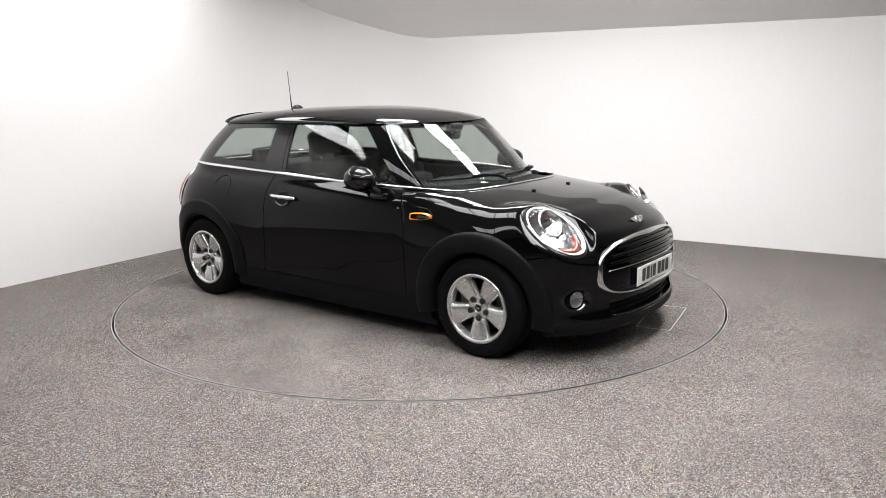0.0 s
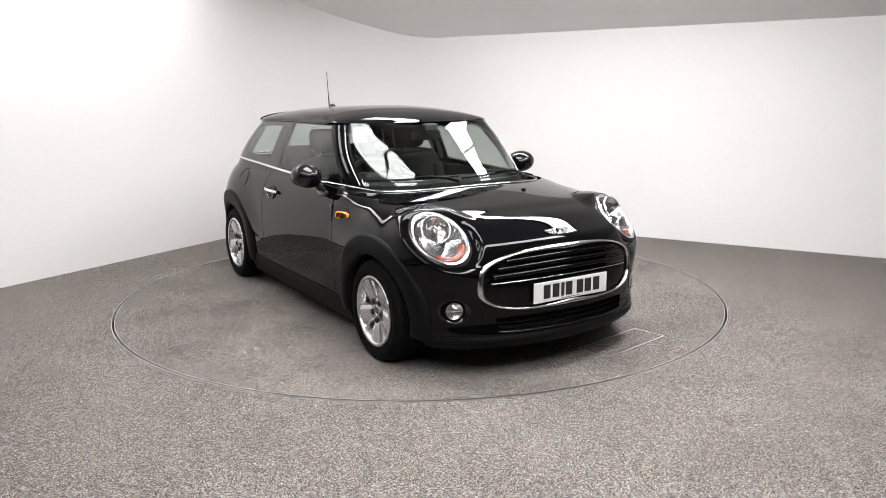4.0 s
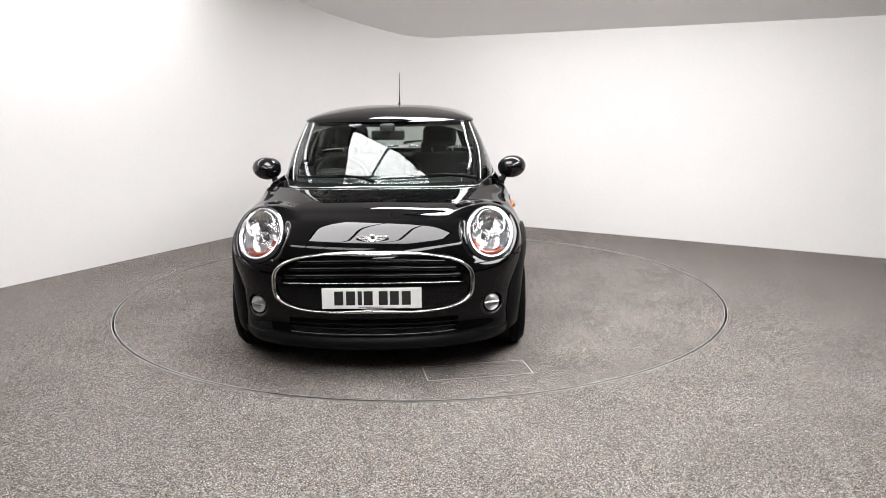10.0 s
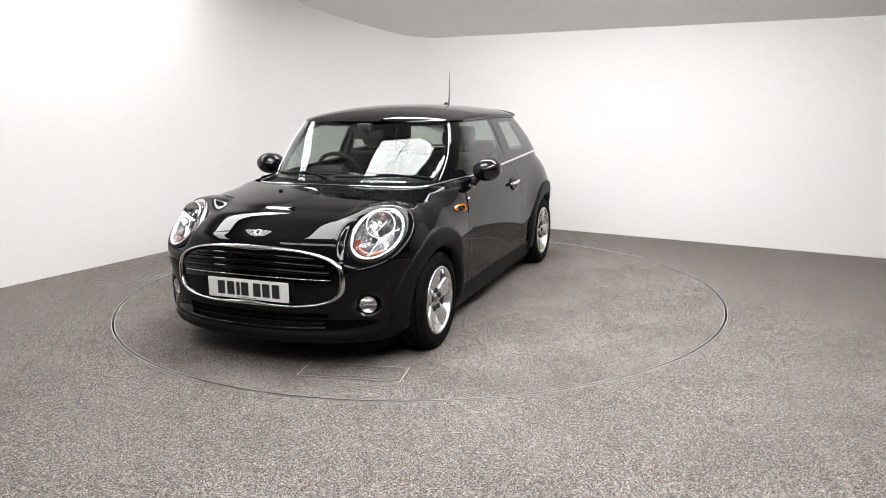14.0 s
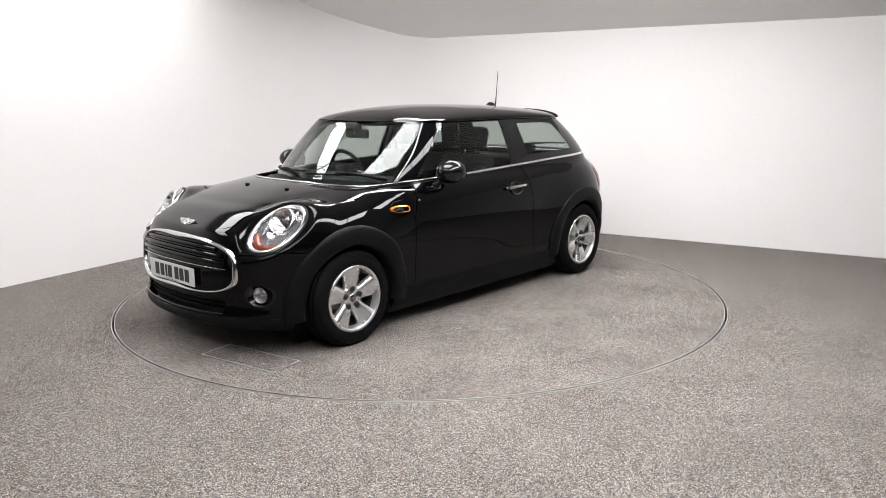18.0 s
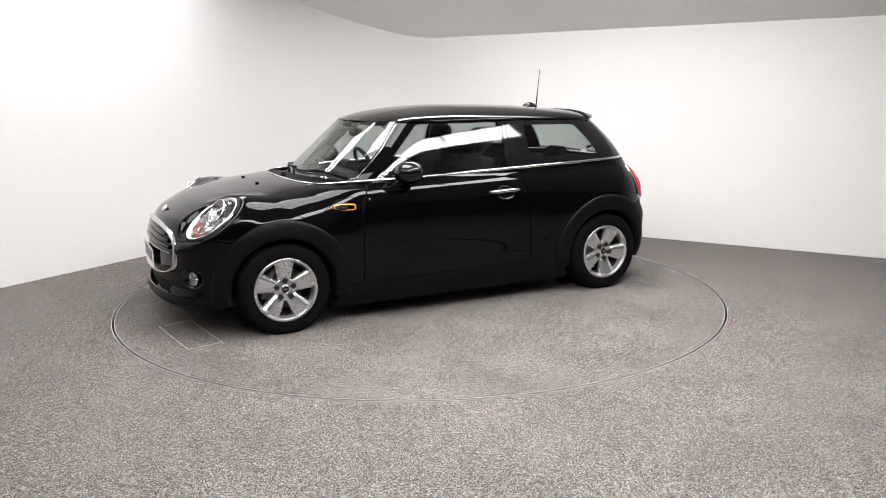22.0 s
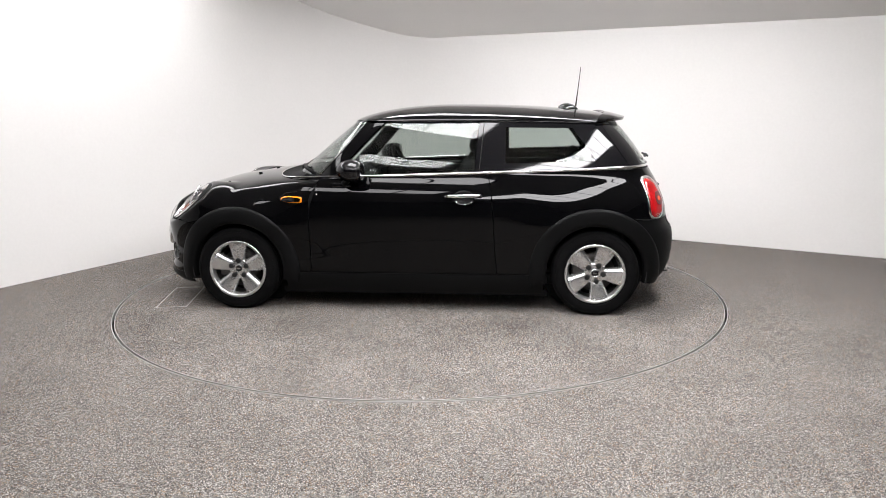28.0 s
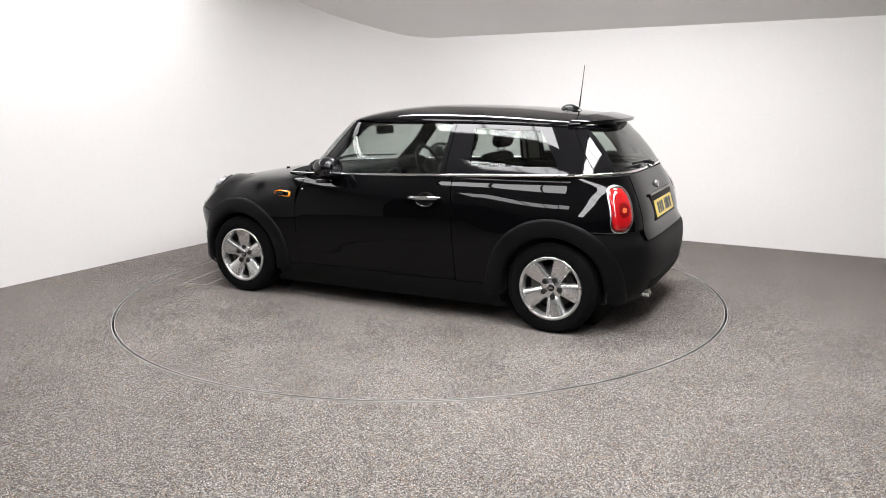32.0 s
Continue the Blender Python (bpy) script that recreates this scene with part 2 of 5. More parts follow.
def ceiling_at(x, y):
    """Height of the ceiling: it slopes up from the top of the north wall to a level middle."""
    d = (np.asarray(x, float) - 0.507) * -0.5408 + (np.asarray(y, float) - 3.177) * -0.8412
    return np.minimum(2.112 + 0.385 * np.maximum(d, -0.5), 3.07)


# floor corners of the room, round from the far side of the camera
CORNERS = [(-6.0, -3.88), (-2.246, 2.025), (0.507, 3.177), (7.2, -1.126), (5.6, -8.6), (-5.6, -8.6)]
ROUND = [(-2.246, 2.025), (-1.945, 2.499), (-1.662, 2.873), (-1.367, 3.124), (-1.081, 3.29), (-0.518, 3.449), (-0.107, 3.48), (0.2, 3.376), (0.507, 3.177)]
WALL_NAMES = ["wall_west", "wall_corner", "wall_north", "wall_east", "wall_south", "wall_southwest"]


def build_room():
    n = 160
    verts, faces = [], []
    for r in (RING + 0.0155, 2.6, 4.0, 7.0, 11.0):
        for i in range(n):
            a = 2 * math.pi * i / n
            verts.append((r * math.cos(a), r * math.sin(a) - (1.5 if r > 3 else 0) * (r - 2.6) / 8.4, 0))
    for k in range(4):
        for i in range(n):
            j = (i + 1) % n
            faces.append((k * n + i, (k + 1) * n + i, (k + 1) * n + j, k * n + j))
    tagged(link_mesh("floor", verts, faces, CARPET, smooth=False), "grey-beige speckled carpet floor round the turntable", "floor", kind="structure")
    # metal edging of the floor at the gap
    v, f = lathe([(-0.03, RING + 0.0185), (0.002, RING + 0.0185), (0.002, RING + 0.0135), (-0.03, RING + 0.0135)], 240, "z", True)
    tagged(link_mesh("trim", v, f, ALU, smooth=False), "thin metal edging of the carpet round the turntable gap", "floor edging", kind="structure")
    v, f = lathe([(-0.08, 0.0), (-0.08, RING + 0.03), (-0.004, RING + 0.03)], 120, "z")
    tagged(link_mesh("turntable_pit", v, f, GAP_BLACK, smooth=False), "dark pit seen in the narrow gap round the turntable", "floor", kind="structure")
    for i, name in enumerate(WALL_NAMES):
        a, b = Vector(CORNERS[i]), Vector(CORNERS[(i + 1) % len(CORNERS)])
        d = (b - a).normalized()
        out = Vector((-d.y, d.x))
        k = max(2, int((b - a).length / 0.12))
        verts, faces = [], []
        line = [a + (b - a) * q / k for q in range(k + 1)]
        if name == "wall_corner":
            k = 90
            arc = np.concatenate([[0], np.cumsum(np.hypot(*np.diff(np.array(ROUND), axis=0).T))])
            at = np.linspace(0, arc[-1], k + 1)
            line = [Vector(c) for c in zip(smooth_curve(at, arc, [c[0] for c in ROUND]), smooth_curve(at, arc, [c[1] for c in ROUND]))]
        for p in line:
            top = float(ceiling_at(p.x, p.y)) + 0.02
            for s, z in ((0, 0.0), (0, top), (0.1, top), (0.1, 0.0)):
                verts.append((p.x + out.x * s, p.y + out.y * s, z))
        for q in range(k):
            for e in range(4):
                g = (e + 1) % 4
                faces.append((q * 4 + e, q * 4 + g, q * 4 + 4 + g, q * 4 + 4 + e))
        faces += [(3, 2, 1, 0), tuple(k * 4 + e for e in range(4))]
        # the last three walls are added out of view, to keep the camera side dark
        back = i >= 3
        tagged(link_mesh(name, verts, faces, UNSEEN_DARK if back else WALL, smooth=False),
               "added dark wall out of view behind the camera" if back else "plain smooth white studio wall", "wall", kind="structure")


def build_ceiling():
    xs, ys = np.linspace(-6.2, 7.4, 140), np.linspace(-8.8, 3.9, 146)
    verts = [(x, y, float(ceiling_at(x, y)) + h) for h in (0.0, 0.08) for y in ys for x in xs]
    faces = []
    nx, ny = len(xs), len(ys)
    for h in range(2):
        for j in range(ny - 1):
            for i in range(nx - 1):
                q = h * nx * ny + j * nx + i
                faces.append((q, q + 1, q + nx + 1, q + nx) if h else (q, q + nx, q + nx + 1, q + 1))
    tagged(link_mesh("ceiling", verts, faces, CEIL, smooth=False), "pale grey studio ceiling sloping up from the wall", "ceiling", kind="structure")


def light_row(u0, u1, v0, v1, z, count, lit, across=True):
    """A row of lit diffuser panels in one dark frame, hung level; u runs along the north wall, v along the west wall."""
    top = new("ceiling_light")
    top.matrix_basis = pose((u0 + u1) / 2 * LU[0] + (v0 + v1) / 2 * LV[0], (u0 + u1) / 2 * LU[1] + (v0 + v1) / 2 * LV[1], z, 0, 0, -31.25)
    lu, lv, rib = u1 - u0, v1 - v0, 0.034
    n = count
    for i in range(n):
        bm = bmesh.new()
        a, b = i / n, (i + 1) / n
        if across:
            box(bm, (-lu / 2 + lu * a + rib / 2, -lv / 2 + rib / 2, 0), (-lu / 2 + lu * b - rib / 2, lv / 2 - rib / 2, 0.015))
        else:
            box(bm, (-lu / 2 + rib / 2, -lv / 2 + lv * a + rib / 2, 0), (lu / 2 - rib / 2, -lv / 2 + lv * b - rib / 2, 0.015))
        part("diffuser", bm, lit, top)
        if i:
            bm = bmesh.new()
            if across:
                box(bm, (-lu / 2 + lu * a - rib / 2, -lv / 2, -0.006), (-lu / 2 + lu * a + rib / 2, lv / 2, 0.03))
            else:
                box(bm, (-lu / 2, -lv / 2 + lv * a - rib / 2, -0.006), (lu / 2, -lv / 2 + lv * a + rib / 2, 0.03))
            part("rib", bm, FRAME_BLACK, top)
    for sx in (-1, 1):
        bm = bmesh.new()
        box(bm, (sx * lu / 2 - 0.015, -lv / 2 - 0.015, -0.006), (sx * lu / 2 + 0.015, lv / 2 + 0.015, 0.05))
        part("frame_side", bm, FRAME_BLACK, top)
        bm = bmesh.new()
        box(bm, (-lu / 2 + 0.015, sx * lv / 2 - 0.015, -0.006), (lu / 2 - 0.015, sx * lv / 2 + 0.015, 0.05))
        part("frame_side", bm, FRAME_BLACK, top)
    bm = bmesh.new()
    box(bm, (-lu / 2 + 0.02, -lv / 2 + 0.02, 0.02), (lu / 2 - 0.02, lv / 2 - 0.02, 0.045))
    part("back", bm, FRAME_BLACK, top)
    for sx in (-1, 1):
        for sy in (-1, 1):
            px, py, _ = top.matrix_basis @ Vector((sx * lu * 0.4, sy * lv * 0.4, 0))
            v, f = tube([(sx * lu * 0.4, sy * lv * 0.4, 0.04), (sx * lu * 0.4, sy * lv * 0.4, float(ceiling_at(px, py)) - z + 0.01)], 0.004, 6)
            link_mesh("hanger", v, f, FRAME_BLACK, top)
    return tagged(top, "row of lit white diffuser panels in a black frame", "ceiling light", group="ceiling lights")


LU, LV = (0.8549, -0.5188), (0.5188, 0.8549)
build_room()
build_ceiling()
light_row(-0.63, 1.05, -1.65, -0.47, 2.90, 3, SOFT_PANEL)
light_row(-0.80, 1.30, -3.60, -2.97, 2.90, 4, DIM_PANEL)
light_row(-1.15, 2.00, 0.78, 1.20, 2.74, 3, LIGHT_PANEL)
light_row(-2.66, -2.20, -3.2, 0.58, 2.90, 4, DIM_PANEL, across=False)
light_row(2.15, 2.72, -5.2, 0.58, 2.90, 7, LIGHT_PANEL, across=False)


def build_turntable():
    top = new("turntable")
    n = 200
    v, f = [(0, 0, 0)], []
    for k, r in enumerate((0.8, 1.6, RING - 0.006)):
        v += [(r * math.cos(2 * math.pi * i / n), r * math.sin(2 * math.pi * i / n), 0) for i in range(n)]
    v += [((RING - 0.006) * math.cos(2 * math.pi * i / n), (RING - 0.006) * math.sin(2 * math.pi * i / n), -0.025) for i in range(n)]
    for i in range(n):
        j = (i + 1) % n
        f.append((0, 1 + i, 1 + j))
        for k in range(3):
            f.append((1 + k * n + i, 1 + (k + 1) * n + i, 1 + (k + 1) * n + j, 1 + k * n + j))
    link_mesh("carpet_disc", v, f, DISC_CARPET, top, smooth=False)
    v, f = lathe([(-0.025, RING - 0.001), (0.0015, RING - 0.001), (0.0015, RING - 0.006), (-0.025, RING - 0.006)], 240, "z", True)
    link_mesh("rim", v, f, ALU, top, smooth=False)
    # narrow metal edging of the inspection hatch let into the carpet
    x0, x1, y0, y1 = -0.11, 0.11, -0.293, 0.293
    for lo, hi in (((x0, y0), (x1, y0 + 0.005)), ((x0, y1 - 0.005), (x1, y1)), ((x0, y0 + 0.005), (x0 + 0.005, y1 - 0.005)), ((x1 - 0.005, y0 + 0.005), (x1, y1 - 0.005))):
        bm = bmesh.new()
        box(bm, (*lo, -0.01), (*hi, 0.0015), HATCH)
        part("hatch_edging", bm, ALU, top)
    return tagged(top, "round carpeted turntable with a metal rim and floor hatch", "turntable")


HATCH = pose(1.800, 0.345, 0, 0, 0, 10.0)
turntable = build_turntable()

# ---- the car: its surfaces, in its own space (x forward, y to its left, z up, middle of the wheelbase on the ground) ----
AXLE, HUB_Z, TRACK = 1.2475, 0.292, 0.756
FV = np.linspace(0, 1, 15)
F_Z = [0.165, 0.235, 0.30, 0.375, 0.50, 0.60, 0.70, 0.745, 0.783, 0.824, 0.849, 0.872, 0.894, 0.915, 0.929]
F_X = [1.925, 1.97, 1.955, 1.953, 1.953, 1.935, 1.895, 1.847, 1.780, 1.695, 1.605, 1.515, 1.375, 1.21, 1.055]
F_ZS = [0.165, 0.235, 0.30, 0.375, 0.50, 0.60, 0.70, 0.745, 0.785, 0.823, 0.841, 0.855, 0.870, 0.890, 0.914]
F_N = [4.2, 4.2, 4.2, 4.2, 4.1, 4.1, 4.1, 4.1, 4.05, 4.0, 4.0, 3.9, 3.5, 3.05, 2.65]
F_XS = [0.72, 0.72, 0.72, 0.72, 0.72, 0.72, 0.72, 0.72, 0.72, 0.71, 0.70, 0.69, 0.68, 0.67, 0.66]


def side_half(z):
    """Half width of the body at a height, halfway along."""
    return smooth_curve(z, [0.10, 0.20, 0.275, 0.40, 0.55, 0.70, 0.74, 0.78, 0.82, 0.86, 0.90, 0.94, 0.985, 1.01],
                 [0.77, 0.81, 0.829, 0.837, 0.845, 0.846, 0.8425, 0.836, 0.825, 0.809, 0.787, 0.758, 0.746, 0.744])


def flare(x, z):
    """How far the wings swell out round the wheel openings."""
    d = np.hypot(np.abs(x) - 1.2475, np.asarray(z, float) - 0.292)
    soft = np.clip((np.asarray(x, float) - 0.72) / 0.35, 0, 1)
    return (0.022 * np.clip((0.72 - d) / 0.27, 0, 1) ** 2 * np.clip((z - 0.42) / 0.2, 0, 1)
            - 0.042 * soft * soft * (3 - 2 * soft) * np.clip((np.asarray(z, float) - 0.58) / 0.29, 0, 1) ** 2)


def belt(x):
    return 0.928 + (0.66 - np.asarray(x, float)) * 0.034


def squircle(a, n):
    """Points of a rounded square of exponent n at angles a."""
    c, s = np.cos(a), np.sin(a)
    r = 1 / (np.abs(c) ** n + np.abs(s) ** n) ** (1 / n)
    return r * c, r * s


def nose_round(q, v):
    """How the nose falls away between its middle and its corners."""
    return 1 - 0.15 * np.clip((0.86 - v) / 0.20, 0, 1) * q ** 2 * (1 - np.abs(q) ** 3)


# the headlamp's plane: middle, across (outwards), along (up and back), and the way it faces, for the left lamp
LAMP_C = np.array([1.6334, 0.6352, 0.7451])
LAMP_U, LAMP_V, LAMP_N = np.array([-0.00291, 0.92007, -0.39174]), np.array([-0.79177, 0.23717, 0.56290]), np.array([0.61081, 0.31181, 0.72779])
LAMP_A, LAMP_B = 0.135, 0.2014


def lamp_place(p):
    """Distance from the headlamp's middle in units of its rim, and height over its plane."""
    d = p * np.where(np.arange(3) == 1, np.sign(p[..., 1:2]) + (p[..., 1:2] == 0), 1.0) - LAMP_C
    return np.hypot(d @ LAMP_U / LAMP_A, d @ LAMP_V / LAMP_B), d @ LAMP_N


def front(a, v):
    """The nose: a from -90 (right) to 90 degrees (left), v from the lip to the windscreen."""
    a, v = np.broadcast_arrays(np.asarray(a, float), np.asarray(v, float))
    z, x, zs, n, xs = (smooth_curve(v, FV, k) for k in (F_Z, F_X, F_ZS, F_N, F_XS))
    cx, sy = squircle(np.radians(a), n)
    ys = side_half(zs)
    ys = ys + (0.745 - ys) * np.clip((v - 0.93) / 0.07, 0, 1) ** 2
    px, pz = xs + (x - xs) * np.maximum(cx, 0) * nose_round(np.abs(sy), v), z + (zs - z) * np.abs(sy) ** 1.8
    p = np.stack([px, (ys + flare(px, pz)) * sy, pz], -1)
    # a dish round each headlamp
    rho, h = lamp_place(p)
    k = np.where(h > 0, np.clip((1.40 - rho) / 0.32, 0, 1), np.clip((1.9 - rho) / 0.8, 0, 1))
    k = k * k * (3 - 2 * k)
    return p - (np.clip(h, -0.04, 0.12) * k)[..., None] * np.stack(np.broadcast_arrays(LAMP_N[0], LAMP_N[1] * np.sign(p[..., 1]), LAMP_N[2]), -1)


def front_v(z):
    return np.interp(z, smooth_curve(np.linspace(0, 1, 400), FV, F_Z), np.linspace(0, 1, 400))


def front_x(y, z):
    v = front_v(z)
    x, n, xs = smooth_curve(v, FV, F_X), smooth_curve(v, FV, F_N), smooth_curve(v, FV, F_XS)
    q = np.minimum(np.abs(y / side_half(z)), 1)
    return xs + (x - xs) * (1 - q ** n) ** (1 / n) * nose_round(q, v)


R_Z = [0.17, 0.25, 0.35, 0.45, 0.53, 0.575, 0.62, 0.70, 0.80, 0.90, 0.985]
R_X = [-1.71, -1.775, -1.813, -1.825, -1.822, -1.810, -1.784, -1.766, -1.738, -1.692, -1.643]
R_XS, R_N = -0.9, 4.7


def rear_end(z):
    return smooth_curve(z, R_Z, R_X)


def rear(a, z):
    """The tail: a from -90 (right) to 90 degrees (left) round the back."""
    a, z = np.broadcast_arrays(np.asarray(a, float), np.asarray(z, float))
    cx, sy = squircle(np.radians(a), R_N)
    px = R_XS + (rear_end(z) - R_XS) * np.maximum(cx, 0)
    return np.stack([px, (side_half(z) + flare(px, z)) * sy, z], -1)


def rear_x(y, z):
    return R_XS + (rear_end(z) - R_XS) * np.maximum(1 - np.abs(y / side_half(z)) ** R_N, 0) ** (1 / R_N)


def side_y(x, z):
    """Half width of the body at any place along its side."""
    x, z = np.broadcast_arrays(np.asarray(x, float), np.asarray(z, float))
    v = front_v(z)
    fx, fn, fs = smooth_curve(v, FV, F_X), smooth_curve(v, FV, F_N), smooth_curve(v, FV, F_XS)
    tf = np.clip((x - fs) / (fx - fs), 0, 1)
    tr = np.clip((x - R_XS) / (rear_end(z) - R_XS), 0, 1)
    q = np.linspace(1, 0, 240)
    wide = np.empty(x.shape)
    for i in np.ndindex(x.shape):
        c = (1 - q ** float(fn[i])) ** (1 / float(fn[i])) * nose_round(q, float(v[i]))
        wide[i] = np.interp(tf[i], np.maximum.accumulate(c), q) if tf[i] > 0 else 1.0
    return (side_half(z) + flare(x, z)) * wide * (1 - tr ** R_N) ** (1 / R_N)


# the cabin above the belt: t from 0 (middle of the windscreen) through the side to 1 (middle of the rear window)
def cabin(t, w, sign=1.0):
    t, w = np.broadcast_arrays(np.asarray(t, float), np.asarray(w, float))
    ys = 0.745 - 0.104 * w - 0.055 * w * w
    xf = 0.938 - 0.458 * w + 0.060 * w * (1 - w)
    xr = -1.636 + 0.165 * w + 0.041 * w * w
    nf, nr = 2.7 + 1.0 * w, 4.1 + 0.1 * w - 1.2 * w * w
    s0, s1 = 0.10, -1.00
    cf, sf = squircle(np.radians(np.clip(t / 0.4, 0, 1) * 90), nf)
    cr, sr = squircle(np.radians(np.clip((1 - t) / 0.4, 0, 1) * 90), nr)
    # the windscreen bows evenly from pillar to pillar
    bow = np.clip(w / 0.5, 0, 1)
    cf = cf - 0.16 * (0.35 + 0.65 * bow * bow * (3 - 2 * bow)) * sf ** 2 * np.maximum(0, 1 - (sf / 0.84) ** 2)
    x = np.where(t < 0.4, s0 + (xf - s0) * cf, np.where(t > 0.6, s1 + (xr - s1) * cr, s0 + (s1 - s0) * (t - 0.4) / 0.2))
    yy = np.where(t < 0.4, sf, np.where(t > 0.6, sr, 1.0)) * ys
    d = x - 0.60
    low = belt(np.maximum(x, -1.5)) + 0.026 * (d + np.sqrt(d * d + 0.0064)) - 0.001
    f, r = np.clip((x - 0.25) / 0.25, 0, 1), np.clip((-0.5 - x) / 0.95, 0, 1)
    high = 1.316 - 0.012 * f * f - 0.031 * r * r
    return np.stack([x, yy * sign, low + (high - low) * w], -1)


TT = np.linspace(0, 1, 2001)


def t_at_x(x, w):
    return np.array([np.interp(-xx, -cabin(TT, ww)[:, 0], TT) for xx, ww in np.broadcast(x, w)])


def t_at_y(y, w, end=0):
    half = slice(0, 801) if end == 0 else slice(1200, 2001)
    res = []
    for yy, ww in np.broadcast(y, w):
        c = cabin(TT[half], ww)[:, 1]
        res.append(np.interp(yy, c if end == 0 else c[::-1], TT[half] if end == 0 else TT[half][::-1]))
    return np.array(res)


def cabin_patch(tl, tr, w0, w1, sign, nu=24, nw=18):
    """Grid of the cabin between two edges given as functions of w."""
    ws = np.linspace(w0, w1, nw)
    a, b = tl(ws), tr(ws)
    u = np.linspace(0, 1, nu)
    return cabin(a[:, None] + (b - a)[:, None] * u[None, :], ws[:, None], sign)

car = tagged(new("hatchback_car"), "glossy black three-door hatchback car parked on the turntable", "car")


def mirrored(grid):
    return np.asarray(grid) * np.array([1, -1, 1])


def lamp_mask(g, size=0.95):
    """Cells of the bonnet that lie outside the two headlamp openings."""
    rho, h = lamp_place((g[:-1, :-1] + g[1:, 1:]) / 2)
    return ~((rho < size) & (np.abs(h) < 0.15))


def arch_mask(g, r=0.395):
    c = (g[:-1, :-1] + g[1:, 1:]) / 2
    keep = np.ones(c.shape[:2], bool)
    for ax in (AXLE, -AXLE):
        keep &= ~((np.hypot(c[..., 0] - ax, c[..., 2] - HUB_Z) < r) & (np.abs(c[..., 1]) > 0.55))
    return keep


SEAM = 0.607


def build_shell():
    # bonnet with the tops of the wings
    a = np.concatenate([np.linspace(-90, -55, 30, endpoint=False), np.linspace(-55, -20, 60, endpoint=False), np.linspace(-20, 20, 24, endpoint=False),
                        np.linspace(20, 55, 60, endpoint=False), np.linspace(55, 90, 31)])
    v = np.linspace(float(front_v(SEAM + 0.003)), 0.997, 110)
    g = front(a[None, :], v[:, None])
    shell("bonnet", g, PAINT, car, 0.006, "black clamshell bonnet with rounded wings", keep=lamp_mask(g) & arch_mask(g), out=-1.0)
    # front bumper
    v = np.linspace(float(front_v(0.245)), float(front_v(SEAM - 0.003)), 40)
    g = front(a[None, :], v[:, None])
    c = (g[:-1, :-1] + g[1:, 1:]) / 2
    keep = arch_mask(g) & (c[..., 0] > AXLE)
    keep &= ~((np.abs(c[..., 1]) < 0.45 - np.maximum(0, 0.31 - c[..., 2]) * 0.5) & (c[..., 2] > 0.268) & (c[..., 2] < 0.345))
    keep &= ~((np.hypot(np.abs(c[..., 1]) - 0.640, c[..., 2] - 0.383) < 0.060) & (c[..., 0] > 1.4))
    bumper = shell("front_bumper", g, PAINT, car, 0.006, "black front bumper", keep=keep, out=-1.0)
    v = np.linspace(0.0, float(front_v(0.243)), 10)
    al = np.linspace(-62, 62, 120)
    g = front(al[None, :], v[:, None])
    g[..., 0] += 0.02 * np.cos(np.radians(al))[None, :] * np.sin(np.linspace(0, math.pi, 10))[:, None]
    shell("lip", g, PLASTIC, bumper, 0.006, "matt black plastic lip", keep=arch_mask(g), out=-1.0)
    for s in (1, -1):
        left = s > 0
        # door
        zs = np.linspace(0, 1, 46)
        u = np.linspace(0, 1, 60)
        z0 = 0.279
        x_front = lambda k: 0.715 - 0.06 * np.clip((k - 0.72) / 0.2, 0, 1)
        x_back = lambda k: np.interp(k, [0.28, 0.45, 0.62, 0.80, 0.92, 0.97], [-0.58, -0.565, -0.555, -0.54, -0.515, -0.487])
        kz = z0 + zs * (0.925 - z0)
        xx = x_front(kz)[:, None] + (x_back(kz) - x_front(kz))[:, None] * u[None, :]
        zz = z0 + zs[:, None] * (belt(xx) - 0.004 - z0)
        y = side_y(np.minimum(xx, 0.9), np.minimum(zz, 0.99))
        yb = side_half(zz)
        yy = np.where(xx < 0.66, yb, y)
        g = np.stack([xx, yy * s, zz], -1)
        door = shell("door", g, PAINT, car, 0.006, "black side door", keep=arch_mask(g, 0.40), out=-1.0 * s)
        # foot of the front wing, between the door and the wheel opening
        xw, zw = np.meshgrid(np.linspace(0.96, 0.721, 30), np.linspace(z0, SEAM, 40))
        g = np.stack([xw, side_y(xw, zw) * s, zw], -1)
        shell("front_wing", g, PAINT, car, 0.006, "black foot of the front wing", keep=arch_mask(g), out=-1.0 * s)
        # rear wing, round to the tail lamp
        x1 = x_back(kz) - 0.006
        n_side = 40
        rows = []
        for k, zz_ in zip(kz, zs):
            xs_ = np.linspace(float(np.interp(k, kz, x1)), R_XS, n_side, endpoint=False)
            z_ = z0 + zz_ * (belt(xs_) - 0.004 - z0)
            side = np.stack([xs_, side_half(z_) + flare(xs_, z_), z_], -1)
            ang = np.linspace(90, 33.5, 56)
            z_r = z0 + zz_ * (float(belt(R_XS)) + 0.012 * np.sin(np.radians(90 - ang)) - z0)
            rows.append(np.concatenate([side, rear(ang, np.minimum(z_r, 0.985))]))
        g = np.array(rows)
        g[..., 1] *= s
        low = (g[:-1, :-1, 2] + g[1:, 1:, 2]) / 2
        cx = (g[:-1, :-1, 0] + g[1:, 1:, 0]) / 2
        keep = arch_mask(g) & ~((cx < -1.2475) & (low < 0.662))
        shell("rear_wing", g, PAINT, car, 0.006, "black rear wing", keep=keep, out=-1.0 * s)
    # rear bumper
    ang = np.linspace(-88, 88, 150)
    zz = np.linspace(0.20, 0.655, 40)
